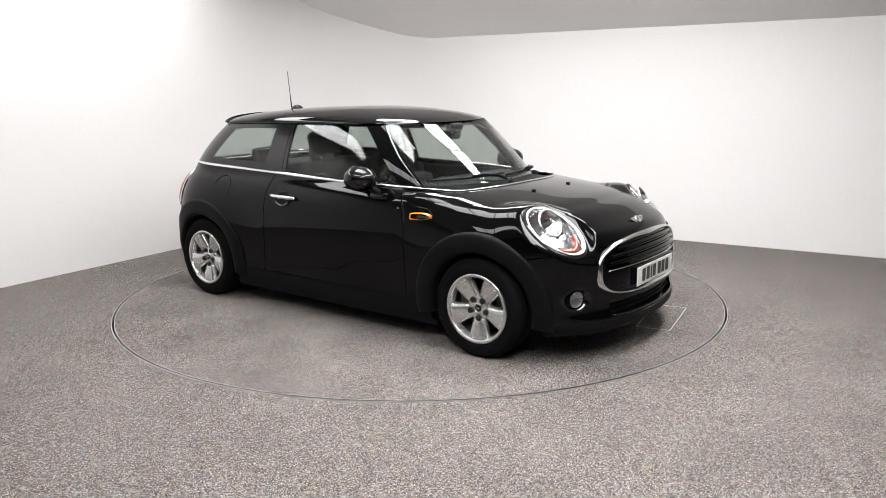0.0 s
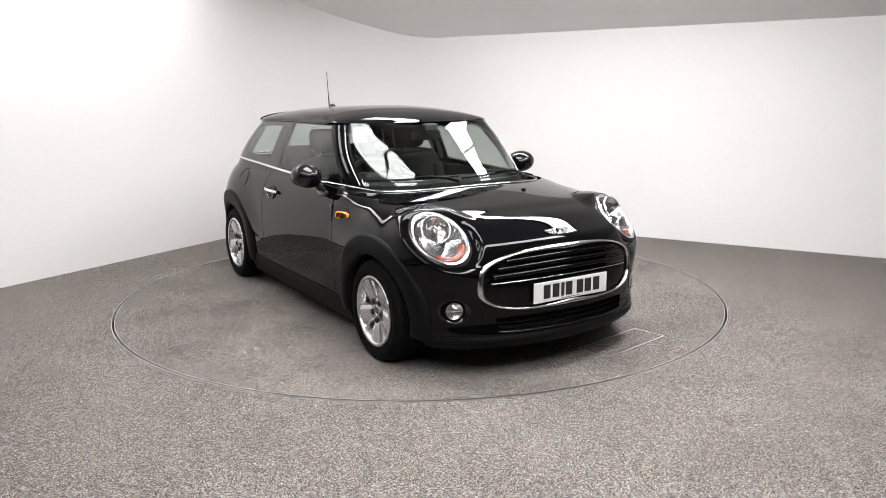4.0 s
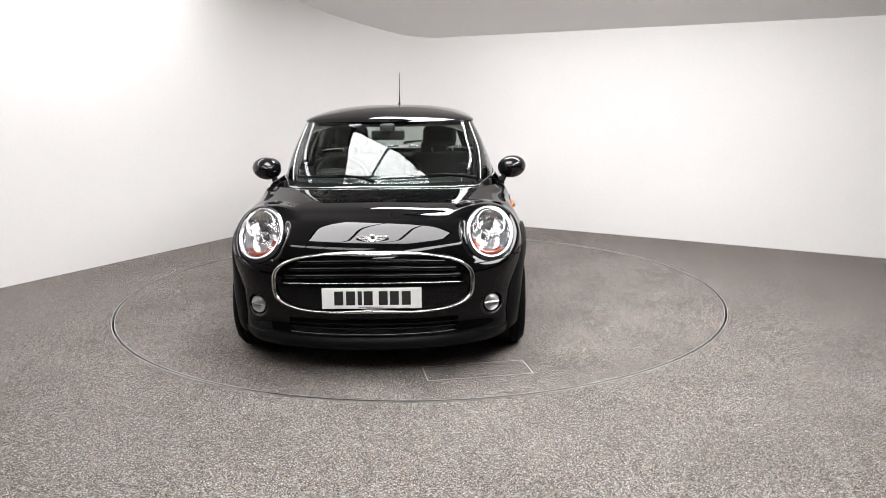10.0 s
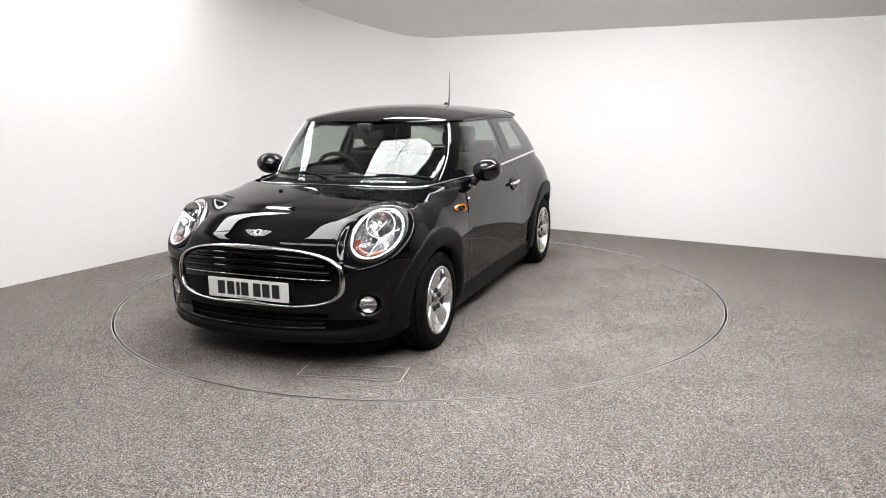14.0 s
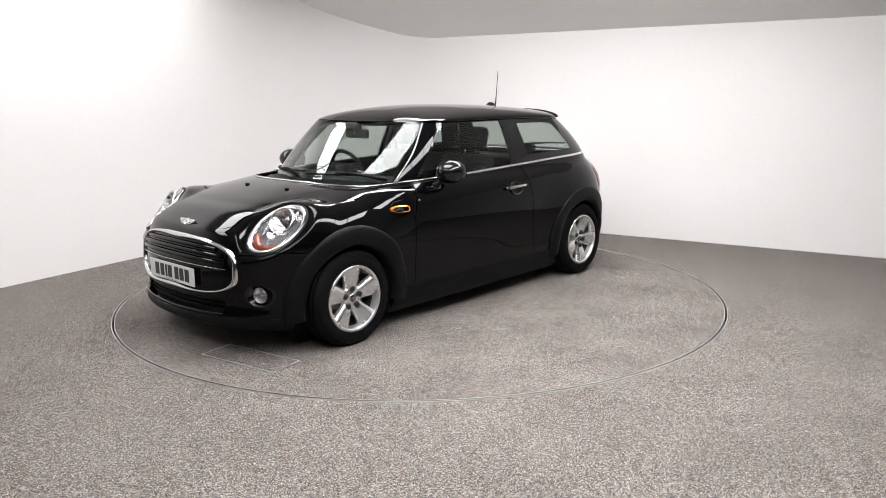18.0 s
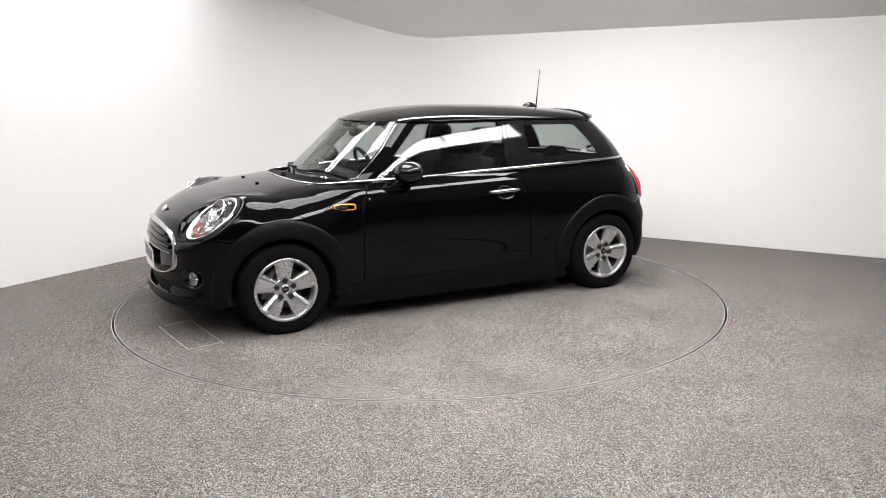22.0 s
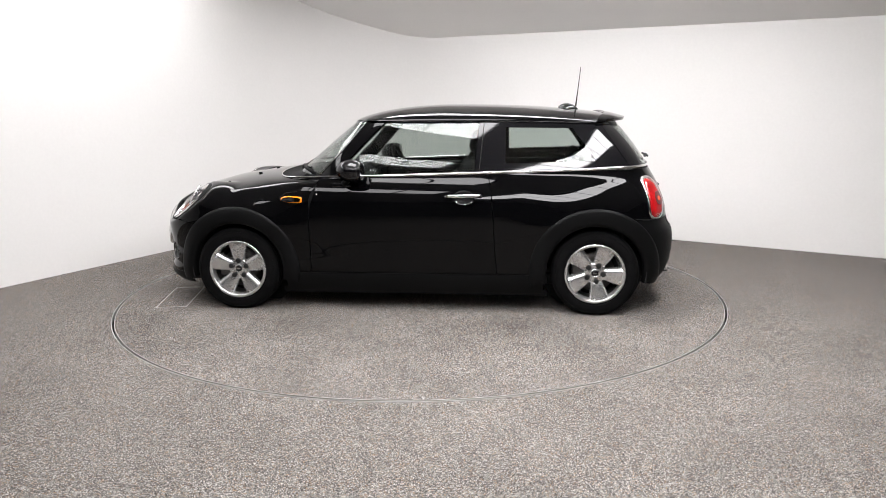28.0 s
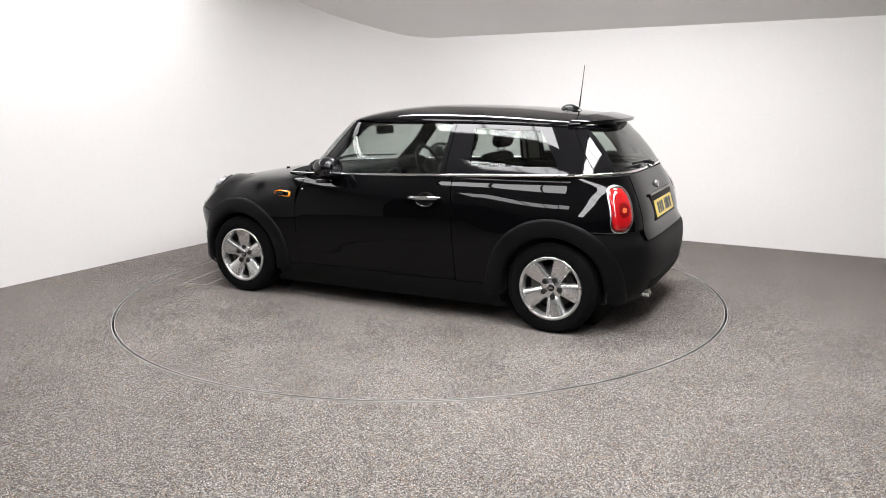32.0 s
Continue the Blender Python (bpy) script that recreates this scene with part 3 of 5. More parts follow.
    g = rear(ang[None, :], zz[:, None])
    cc = (g[:-1, :-1] + g[1:, 1:]) / 2
    keep = arch_mask(g) & ~((np.abs(cc[..., 1]) < 0.60) & (cc[..., 2] > 0.585)) & (cc[..., 0] < -1.25)
    rb = shell("rear_bumper", g, PLASTIC, car, 0.006, "black rear bumper", keep=keep, out=1.0)
    # tailgate below the window
    ang = np.linspace(-33, 33, 70)
    zz = np.linspace(0.592, 0.983, 40)
    g = rear(ang[None, :], zz[:, None])
    shell("tailgate", g, PAINT, car, 0.006, "black tailgate", out=1.0)
    # sills
    for s in (1, -1):
        xx, zz = np.meshgrid(np.linspace(0.93, -0.93, 60), np.linspace(0.12, 0.273, 12))
        y = side_half(zz) + 0.004 + 0.006 * np.sin(np.clip((zz - 0.12) / 0.153, 0, 1) * math.pi)
        g = np.stack([xx, y * s, zz], -1)
        shell("sill", g, PLASTIC, car, 0.01, "matt black plastic sill", keep=arch_mask(g, 0.36), out=-1.0 * s)
    # dark body behind the panels
    bm = bmesh.new()
    box(bm, (-1.55, -0.62, 0.16), (1.75, 0.62, 0.24), bevel=0.02)
    box(bm, (-1.70, -0.55, 0.20), (-1.30, 0.55, 0.30), bevel=0.02)
    part("floor_pan", bm, INNER, car)
    # inner shell: follows the outside 25 mm further in
    for nm, fn, a0, zz, o in (("nose_lining", "f", 89, np.linspace(0.2, 0.88, 24), -1), ("tail_lining", "r", 89, np.linspace(0.25, 0.95, 20), 1)):
        ang = np.linspace(-a0, a0, 80)
        g = front(ang[None, :], front_v(zz)[:, None]) if fn == "f" else rear(ang[None, :], zz[:, None])
        cpt = np.array([0.9 if fn == "f" else -1.0, 0, 0.0])
        d = g - cpt
        d[..., 2] = 0
        g = g - d * 0.045
        k = arch_mask(g, 0.37)
        if fn == "f":
            k &= lamp_mask(g, 1.05)
        shell(nm, g, INNER, car, 0.004, keep=k, out=o)
    for s in (1, -1):
        xx, zz = np.meshgrid(np.linspace(0.62, -0.9, 40), np.linspace(0.2, 0.90, 20))
        g = np.stack([xx, (side_half(zz) - 0.03) * s, zz], -1)
        shell("side_lining", g, INNER, car, 0.004, keep=arch_mask(g, 0.37), out=-1.0 * s)
    return bumper, rb


bumper, rear_bumper = build_shell()


def build_arches():
    """Grained plastic bands round the four wheel openings."""
    for ax in (AXLE, -AXLE):
        for s in (1, -1):
            a = np.radians(np.linspace(-12, 192, 72))
            r = np.array([0.334, 0.338, 0.356, 0.394, 0.426, 0.437, 0.439])
            blend = np.array([0.0, 0.8, 1.0, 0.85, 0.35, 0.10, 0.0])
            lift = np.array([-0.030, 0.0, 0.004, 0.004, 0.006, 0.005, -0.004])
            xx = ax + r[:, None] * np.cos(a)[None, :]
            zz = HUB_Z + r[:, None] * np.sin(a)[None, :]
            y = side_y(xx, np.clip(zz, 0.17, 0.985))
            out_to = 0.858 - 0.40 * np.maximum(np.abs(xx) - 1.33, 0) ** 1.5
            y = y + np.maximum(out_to - y, 0) * blend[:, None] * np.clip((zz - 0.1) / 0.3, 0.3, 1) + lift[:, None]
            g = np.stack([xx, y * s, zz], -1)
            shell("wheel_arch_trim", g, PLASTIC, car, 0.008, "matt black plastic arch trim", out=1.0 * s)
            # liner of the wheel housing
            yy = np.linspace(0.56, 0.80, 6)
            g = np.stack(np.broadcast_arrays(ax + 0.352 * np.cos(a)[None, :], yy[:, None] * s, HUB_Z + 0.352 * np.sin(a)[None, :]), -1)
            shell("arch_liner", g, INNER, car, 0.006, out=1.0 * s)
            v, f = lathe([(0.0, 0.0), (0.0, 0.36)], 40)
            ob = link_mesh("housing_back", [(x, y + 0.56 * s, z) for x, y, z in v], f, INNER, car)
            ob.location = (ax, 0, HUB_Z)


build_arches()


def wheel(name, turn):
    """Five-spoke alloy wheel with tyre, outer face towards +y."""
    R, B = 0.296, 0.0875
    v, f = lathe([(B - 0.028, 0.182), (0.02, 0.172), (-0.03, 0.168), (-B + 0.01, 0.18)], 72)
    top = link_mesh(name, v, f, STEEL, None, "silver five-spoke alloy wheel with black tyre")
    prof = [(B - 0.012, 0.196), (B + 0.001, 0.208), (B + 0.008, 0.235), (B + 0.006, 0.262), (B - 0.006, 0.282), (B - 0.024, R - 0.002), (0.05, R), (0.0501, R - 0.006), (0.044, R - 0.006), (0.0439, R + 0.001),
            (0.012, R + 0.001), (0.0119, R - 0.006), (0.005, R - 0.006), (0.0049, R + 0.001), (-0.05, R), (-B + 0.024, R - 0.002), (-B - 0.006, 0.26), (-B, 0.20), (-B + 0.02, 0.19)]
    v, f = lathe(prof, 96)
    floor_z = 0.003 - HUB_Z
    v = [(x, y + (0.006 * max(0, (floor_z + 0.03 - z) / 0.03) * (1 if y > 0 else -1)), max(z, floor_z + 0.002)) for x, y, z in v]
    tyre = link_mesh("tyre", v, f, RUBBER, top)
    # raised ring on the sidewall
    for rr in (0.222, 0.268):
        v, f = lathe([(B + 0.004, rr - 0.002), (B + 0.0085, rr), (B + 0.004, rr + 0.002)], 72)
        link_mesh("sidewall_ring", v, f, RUBBER, top)
    rim, ang = top, radians(turn)
    v, f = lathe([(B - 0.040, 0.176), (B - 0.012, 0.183), (B + 0.004, 0.187), (B + 0.007, 0.190), (B + 0.0075, 0.201), (B + 0.004, 0.2055), (B - 0.004, 0.206), (B - 0.02, 0.199)], 96)
    link_mesh("rim_lip", v, f, SILVER, rim)
    for i in range(5):
        # a broad spoke, wider outwards, dished
        rr = np.linspace(0.062, 0.186, 14)
        half = pchip(rr, [0.062, 0.075, 0.12, 0.165, 0.186], [0.030, 0.031, 0.042, 0.053, 0.058])
        lift = pchip(rr, [0.062, 0.075, 0.12, 0.17, 0.186], [0.048, 0.054, 0.062, 0.069, 0.071])
        w = np.array([-1, -0.95, -0.90, -0.45, 0, 0.45, 0.90, 0.95, 1])
        drop = np.array([-0.024, -0.006, 0, 0.001, 0.0015, 0.001, 0, -0.006, -0.024])
        g = np.stack(np.broadcast_arrays(half[:, None] * w[None, :], lift[:, None] + drop[None, :], rr[:, None]), -1)
        ob = shell("spoke", g, SILVER, rim, 0.014, out=-1.0)
        ob.rotation_euler = (0, 2 * math.pi * i / 5 + ang, 0)
        # wheel bolt, coloured dark, on a near-black disc that paints its pocket's shade
        v, f = lathe([(0.0625, 0.0), (0.0625, 0.0068), (0.060, 0.0078), (0.050, 0.0078)], 6)
        v2, f2 = lathe([(0.0609, 0.0), (0.0618, 0.0155), (0.0606, 0.0170), (0.050, 0.0172)], 20)
        a = 2 * math.pi * i / 5 + ang
        off = Vector((0.0575 * math.sin(a), 0.0118, 0.0575 * math.cos(a)))
        link_mesh("wheel_bolt", [Vector(p) + off for p in v], f, INNER, rim, smooth=False)
        link_mesh("pocket_shade", [Vector(p) + off for p in v2], f2, INNER, rim)
    v, f = lathe([(0.066, 0.0), (0.066, 0.024), (0.065, 0.0275), (0.0635, 0.030), (0.0635, 0.061), (0.060, 0.072), (0.03, 0.078)], 48)
    link_mesh("hub", v, f, SILVER, rim)
    v, f = lathe([(0.0685, 0.0), (0.0685, 0.0225), (0.066, 0.0240)], 40)
    cap = link_mesh("centre_cap", v, f, GLOSS, rim, "black centre cap with a silver ring")
    v, f = lathe([(0.0675, 0.0235), (0.0695, 0.0245), (0.0675, 0.0265)], 40)
    link_mesh("cap_ring", v, f, CHROME, top)
    for zz, ww in ((0.004, 0.012), (0.0, 0.015), (-0.004, 0.012)):
        bm = bmesh.new()
        box(bm, (-ww, 0.0685, zz - 0.0012), (ww, 0.0694, zz + 0.0012))
        part("cap_mark", bm, SATIN, top)
    v, f = lathe([(0.0, 0.05), (0.005, 0.05), (0.005, 0.138), (-0.012, 0.138), (-0.012, 0.05)], 64)
    link_mesh("brake_disc", v, f, STEEL, top)
    bm = bmesh.new()
    box(bm, (0.06, -0.045, -0.06), (0.15, 0.035, 0.07), bevel=0.012)
    part("brake_caliper", bm, STEEL, top)
    bm = bmesh.new()
    v, f = lathe([(0.03, 0.0), (0.03, 0.06), (-0.02, 0.06)], 32)
    link_mesh("hub_flange", v, f, STEEL, top)
    v, f = lathe([(-0.03, 0.02), (-0.03, 0.185)], 48)
    link_mesh("dust_shield", v, f, INNER, top)
    return top


for ax, s, turn in ((AXLE, 1, 0), (-AXLE, 1, 47), (AXLE, -1, 38), (-AXLE, -1, 37)):
    w = wheel("wheel", turn)
    w.parent = car
    w.location = (ax, s * TRACK, HUB_Z)
    w.rotation_euler = (0, 0, 0 if s > 0 else math.pi)


# ---- roof, glass and pillars ----
def build_cabin():
    # roof: a crowned sheet between the side rails
    xs = np.concatenate([[0.488, 0.478, 0.465, 0.445], np.linspace(0.42, -1.30, 60), [-1.335]])
    th = np.radians(np.linspace(-90, 90, 61))
    tail = 0.09 * np.clip((-1.12 - xs) / 0.215, 0, 1) ** 1.5
    lead = 0.135 * np.clip((xs - 0.15) / 0.33, 0, 1) ** 1.5
    edge = t_at_x(xs + tail - lead, np.ones(len(xs)))
    half = np.array([cabin(t, 1.0)[1] for t in edge]) + 0.012
    rail = cabin(edge, 1.0)[:, 2]
    top = pchip(xs, [0.49, 0.41, 0.23, 0.0, -0.21, -0.43, -0.65, -0.86, -1.07, -1.25, -1.34], [1.304, 1.334, 1.374, 1.399, 1.407, 1.405, 1.399, 1.389, 1.372, 1.354, 1.341])
    rows = []
    for x, h, r, c, tl in zip(xs, half, rail, top, tail - lead):
        q = np.sin(th)
        k = (1 - np.abs(q) ** 2.5) ** 0.62
        rows.append(np.stack([x + tl * np.abs(q) ** 2.5, q * h, (r - 0.006) + (c - r + 0.006) * k], -1))
    shell("roof", np.array(rows), PAINT, car, 0.008, "black crowned roof", out=1.0)
    # spoiler over the rear window
    us = np.linspace(0, 1, 14)
    rows = []
    for u in us:
        x = -1.339 - 0.15 * u
        h = half[-1] - 0.045 * u
        q = np.sin(th)
        c = 1.341 - 0.030 * u - 0.008 * u * u
        e = rail[-1] - 0.006 + 0.004 * u
        k = (1 - np.abs(q) ** (2.5 + 0.5 * u)) ** 0.62
        bow = 0.09 * np.abs(q) ** 2.5 + 0.09 * np.abs(q) ** 4 * u
        rows.append(np.stack([x + bow, q * h, e + (c - e) * k], -1))
    sp = shell("roof_spoiler", np.array(rows), PAINT, car, 0.022, "black roof spoiler", out=1.0)
    # gutter rails along the roof sides
    for s in (1, -1):
        w = cabin(np.linspace(0.36, 0.80, 60), 1.0, s) + np.array([0, 0.010 * s, -0.008])
        v, f = tube(w, 0.007, 8)
        link_mesh("roof_rail", v, f, GLOSS, car)
    # windscreen
    ws_edge = lambda w: t_at_y(smooth_curve(w, [0, 0.45, 1], [0.612, 0.616, 0.550]), w)
    wsl = ws_edge(np.linspace(0.01, 0.985, 36))
    rows = []
    for w, te in zip(np.linspace(0.01, 0.985, 36), wsl):
        t = np.linspace(-te, te, 90)
        c = cabin(np.abs(t), w)
        c[:, 1] *= np.sign(t)
        rows.append(c)
    shell("windscreen", np.array(rows), SCREEN_GLASS, car, 0.004, "clear tinted windscreen", out=-1.0)
    # rear window
    rw_edge = lambda w: t_at_y(pchip(w, [0, 1], [0.575, 0.470]), w, 1)
    rows = []
    for w in np.linspace(0.03, 0.93, 18):
        te = 1 - float(rw_edge(np.array([w]))[0])
        t = np.linspace(-te, te, 40)
        c = cabin(1 - np.abs(t), w)
        c[:, 1] *= np.sign(t)
        rows.append(c)
    shell("rear_window", np.array(rows), GLASS, car, 0.004, "tinted rear window", out=1.0)
    # side pieces
    x_a = lambda w: pchip(w, [0, 0.1, 0.35, 0.7, 1], [0.575, 0.535, 0.445, 0.315, 0.195])
    x_b0 = lambda w: -0.425 - 0.03 * w
    x_b1 = lambda w: -0.455 - 0.03 * w
    x_q0 = lambda w: np.full_like(w, -0.635)
    x_q1 = lambda w: pchip(w, [0, 0.2, 0.85, 1], [-1.262, -1.235, -1.09, -1.05])
    x_c = lambda w: pchip(w, [0, 1], [-1.475, -1.275])
    for s in (1, -1):
        o = -1.0 * s
        pl = lambda w: t_at_x(x_a(w), w)
        g = cabin_patch(lambda w: ws_edge(w), pl, 0.0, 1.0, s, 14, 22)
        pillar = shell("a_pillar", g, PAINT, car, 0.03, "gloss black windscreen pillar", out=o)
        dl, dr = lambda w: t_at_x(x_a(w), w), lambda w: t_at_x(x_b0(w), w)
        g = cabin_patch(lambda w: dl(w) + 0.001, lambda w: dr(w) - 0.0005, 0.03, 0.955, s, 36, 18)
        shell("door_window", g, GLASS, car, 0.004, "tinted side window", out=o)
        g = cabin_patch(dl, dr, 0.955, 1.0, s, 36, 3)
        shell("window_header", g, GLOSS, car, 0.02, out=o)
        g = cabin_patch(dr, lambda w: t_at_x(x_b1(w), w), 0.0, 1.0, s, 4, 16)
        shell("door_frame", g, GLOSS, car, 0.02, out=o)
        b1 = lambda w: t_at_x(x_b1(w) - 0.004, w)
        q0, q1, cc = lambda w: t_at_x(x_q0(w), w), lambda w: t_at_x(x_q1(w), w), lambda w: t_at_x(x_c(w), w)
        shell("b_pillar", cabin_patch(b1, q0, 0.0, 1.0, s, 8, 16), GLOSS, car, 0.02, "gloss black pillar", out=o)
        shell("quarter_window", cabin_patch(q0, q1, 0.17, 0.86, s, 24, 12), GLASS, car, 0.004, "tinted rear side window", out=o)
        shell("quarter_border", cabin_patch(q0, q1, 0.0, 0.17, s, 24, 4), GLOSS, car, 0.005, out=o)
        shell("quarter_header", cabin_patch(q0, q1, 0.86, 1.0, s, 24, 4), GLOSS, car, 0.005, out=o)
        shell("c_pillar", cabin_patch(q1, cc, 0.0, 1.0, s, 10, 16), GLOSS, car, 0.005, "gloss black rear pillar", out=o)
        cb = lambda w: cc(w) + 0.0012
        g = cabin_patch(cb, lambda w: rw_edge(w) if np.ndim(w) else rw_edge(np.array([w])), 0.0, 1.0, s, 20, 16)
        shell("tailgate_pillar", g, GLOSS, car, 0.02, "gloss black tailgate pillar", out=o)
        # bright line up the windscreen pillar
        ws_ = np.linspace(0.0, 0.99, 24)
        c = cabin(ws_edge(ws_) + 0.006, ws_, s) * 1.0
        c[:, 1] += 0.003 * s
        c[:, 0] += 0.002
        v, f = tube(c, 0.0021, 8)
        link_mesh("pillar_trim", v, f, SATIN, car, "thin bright pillar trim")
    # header above the windscreen and the rear window
    rows = []
    for w in np.linspace(0.985, 1.0, 3):
        te = float(ws_edge(np.array([w]))[0])
        t = np.linspace(-te, te, 48)
        c = cabin(np.abs(t), w)
        c[:, 1] *= np.sign(t)
        rows.append(c)
    shell("windscreen_header", np.array(rows), GLOSS, car, 0.03, out=-1.0)
    rows = []
    for w in np.linspace(0.93, 1.0, 4):
        te = 1 - float(rw_edge(np.array([w]))[0])
        t = np.linspace(-te, te, 40)
        c = cabin(1 - np.abs(t), w)
        c[:, 1] *= np.sign(t)
        rows.append(c)
    shell("rear_header", np.array(rows), GLOSS, car, 0.03, out=1.0)
    # bright strip along the windows and round the cowl at the bonnet's rear edge
    edge = front(np.linspace(-78, 78, 300), 0.997)
    yy = np.linspace(-0.60, 0.60, 61)
    lip = np.stack([np.interp(yy, edge[:, 1], edge[:, 0]) - 0.004, yy, np.interp(yy, edge[:, 1], edge[:, 2]) + 0.003], -1)
    t = np.linspace(0.985, 0.05, 400)
    flank = cabin(t, 0.0)
    flank = flank[flank[:, 0] < 0.58]
    c = np.concatenate([mirrored(flank), lip, flank[::-1]])
    run = np.concatenate([[0], np.cumsum(np.linalg.norm(np.diff(c, axis=0), axis=1))])
    at = np.linspace(0, run[-1], 360)
    c = np.stack([np.interp(at, run, c[:, k]) for k in range(3)], -1)
    for _ in range(14):
        c[1:-1] = 0.25 * c[:-2] + 0.5 * c[1:-1] + 0.25 * c[2:]
    nrm = np.gradient(c, axis=0)
    side = np.stack([nrm[:, 1], -nrm[:, 0], np.zeros(len(c))], -1)
    side /= np.linalg.norm(side, axis=1, keepdims=True)
    side *= np.sign((side[:, :2] * (c[:, :2] - np.array([-0.3, 0]))).sum(1))[:, None]
    c = c + side * 0.006
    thin = np.clip((c[:, 0] - 0.45) / 0.3, 0, 1)
    v, f = tube(c, 0.0100 - 0.0040 * thin, 10, squash=0.6)
    link_mesh("belt_trim", v, f, CHROME, car, "chrome strip round the windows and the cowl")
    # dark cowl between the bonnet and the windscreen
    foot = cabin(t_at_y(np.abs(yy), np.zeros(len(yy))), 0.0)
    foot[:, 1] = yy
    rows = [lip - np.array([0, 0, 0.006]), lip * 0.62 + foot * 0.38 - np.array([0, 0, 0.026]), foot * 0.9 + lip * 0.1 - np.array([0, 0, 0.020]), foot - np.array([0.02, 0, 0.004]), foot - np.array([0.13, 0, 0.014])]
    shell("cowl", np.array(rows), PLASTIC, car, 0.004, "matt black cowl", out=1.0)
    for s in (1, -1):
        y0 = 0.585 if s > 0 else -0.075
        p = Vector((float(np.interp(y0, yy, foot[:, 0])) + 0.055, y0, float(np.interp(y0, yy, foot[:, 2])) - 0.020))
        v, f = lathe([(0.0, 0.020), (0.020, 0.018), (0.028, 0.012), (0.030, 0.0)], 16, "z")
        link_mesh("wiper_pivot", [p + Vector(q) for q in v], f, PLASTIC, car)


build_cabin()


# ---- front details ----
def pill(y0, z0, hw, hh, n, count=96, slope=0.0):
    """Closed outline, a rounded oblong of exponent n about (y0, z0)."""
    a = np.linspace(0, 2 * math.pi, count, endpoint=False)
    cx, sy = squircle(a, n)
    return y0 + hw * cx, z0 + hh * sy + slope * cx


def band_on_nose(name, outline, widths, lifts, mat, parent, label="", thick=0.004, center=None):
    """A moulded closed band on the nose: offsets inwards from the outline, each with its lift off the surface."""
    y, z = outline
    cy, cz = center if center else (y.mean(), z.mean())
    dy, dz = y - cy, z - cz
    r = np.hypot(dy, dz)
    rows = []
    for w, l in zip(widths, lifts):
        yy, zz = y - dy / r * w, z - dz / r * w
        rows.append(np.stack([front_x(yy, zz) + l, yy, zz], -1))
    g = np.array(rows)
    g = np.concatenate([g, g[:, :1]], 1)
    return shell(name, g, mat, parent, thick, label, out=-1.0)


def disc_on_nose(name, outline, lift, mat, parent, bulge=0.0, thick=0.004, label="", rings=8):
    y, z = outline
    cy, cz = y.mean(), z.mean()
    rows = []
    for k in np.linspace(0.02, 1, rings):
        yy, zz = cy + (y - cy) * k, cz + (z - cz) * k
        rows.append(np.stack([front_x(yy, zz) + lift + bulge * (1 - k * k), yy, zz], -1))
    g = np.array(rows)[::-1]
    g = np.concatenate([g, g[:, :1]], 1)
    return shell(name, g, mat, parent, thick, label, out=-1.0)


def badge_wing(m, s, size, parent):
    """A swept chrome wing of the badge, with two grooves."""
    edge = ((0.019, 0.019), (0.050, 0.019), (0.088, 0.0165), (0.081, 0.0085), (0.070, -0.001), (0.058, -0.009), (0.044, -0.015), (0.019, -0.019))
    n = len(edge)
    v = [(x, y * s * size, z * size) for x in (-0.003, 0.004) for y, z in edge]
    f = [tuple(range(n)), tuple(range(2 * n - 1, n - 1, -1))] + [(i, i + n, (i + 1) % n + n, (i + 1) % n) for i in range(n)]
    wing = link_mesh("badge_wing", [m @ Vector(p) for p in v], f, SILVER, parent, smooth=False)
    for z, l in ((0.007, 0.074), (-0.005, 0.060)):
        bm = bmesh.new()
        box(bm, (0.0040, min(0.026 * s, l * s) * size, (z - 0.0013) * size), (0.0047, max(0.026 * s, l * s) * size, (z + 0.0013) * size), m)
        part("groove", bm, INNER, wing)


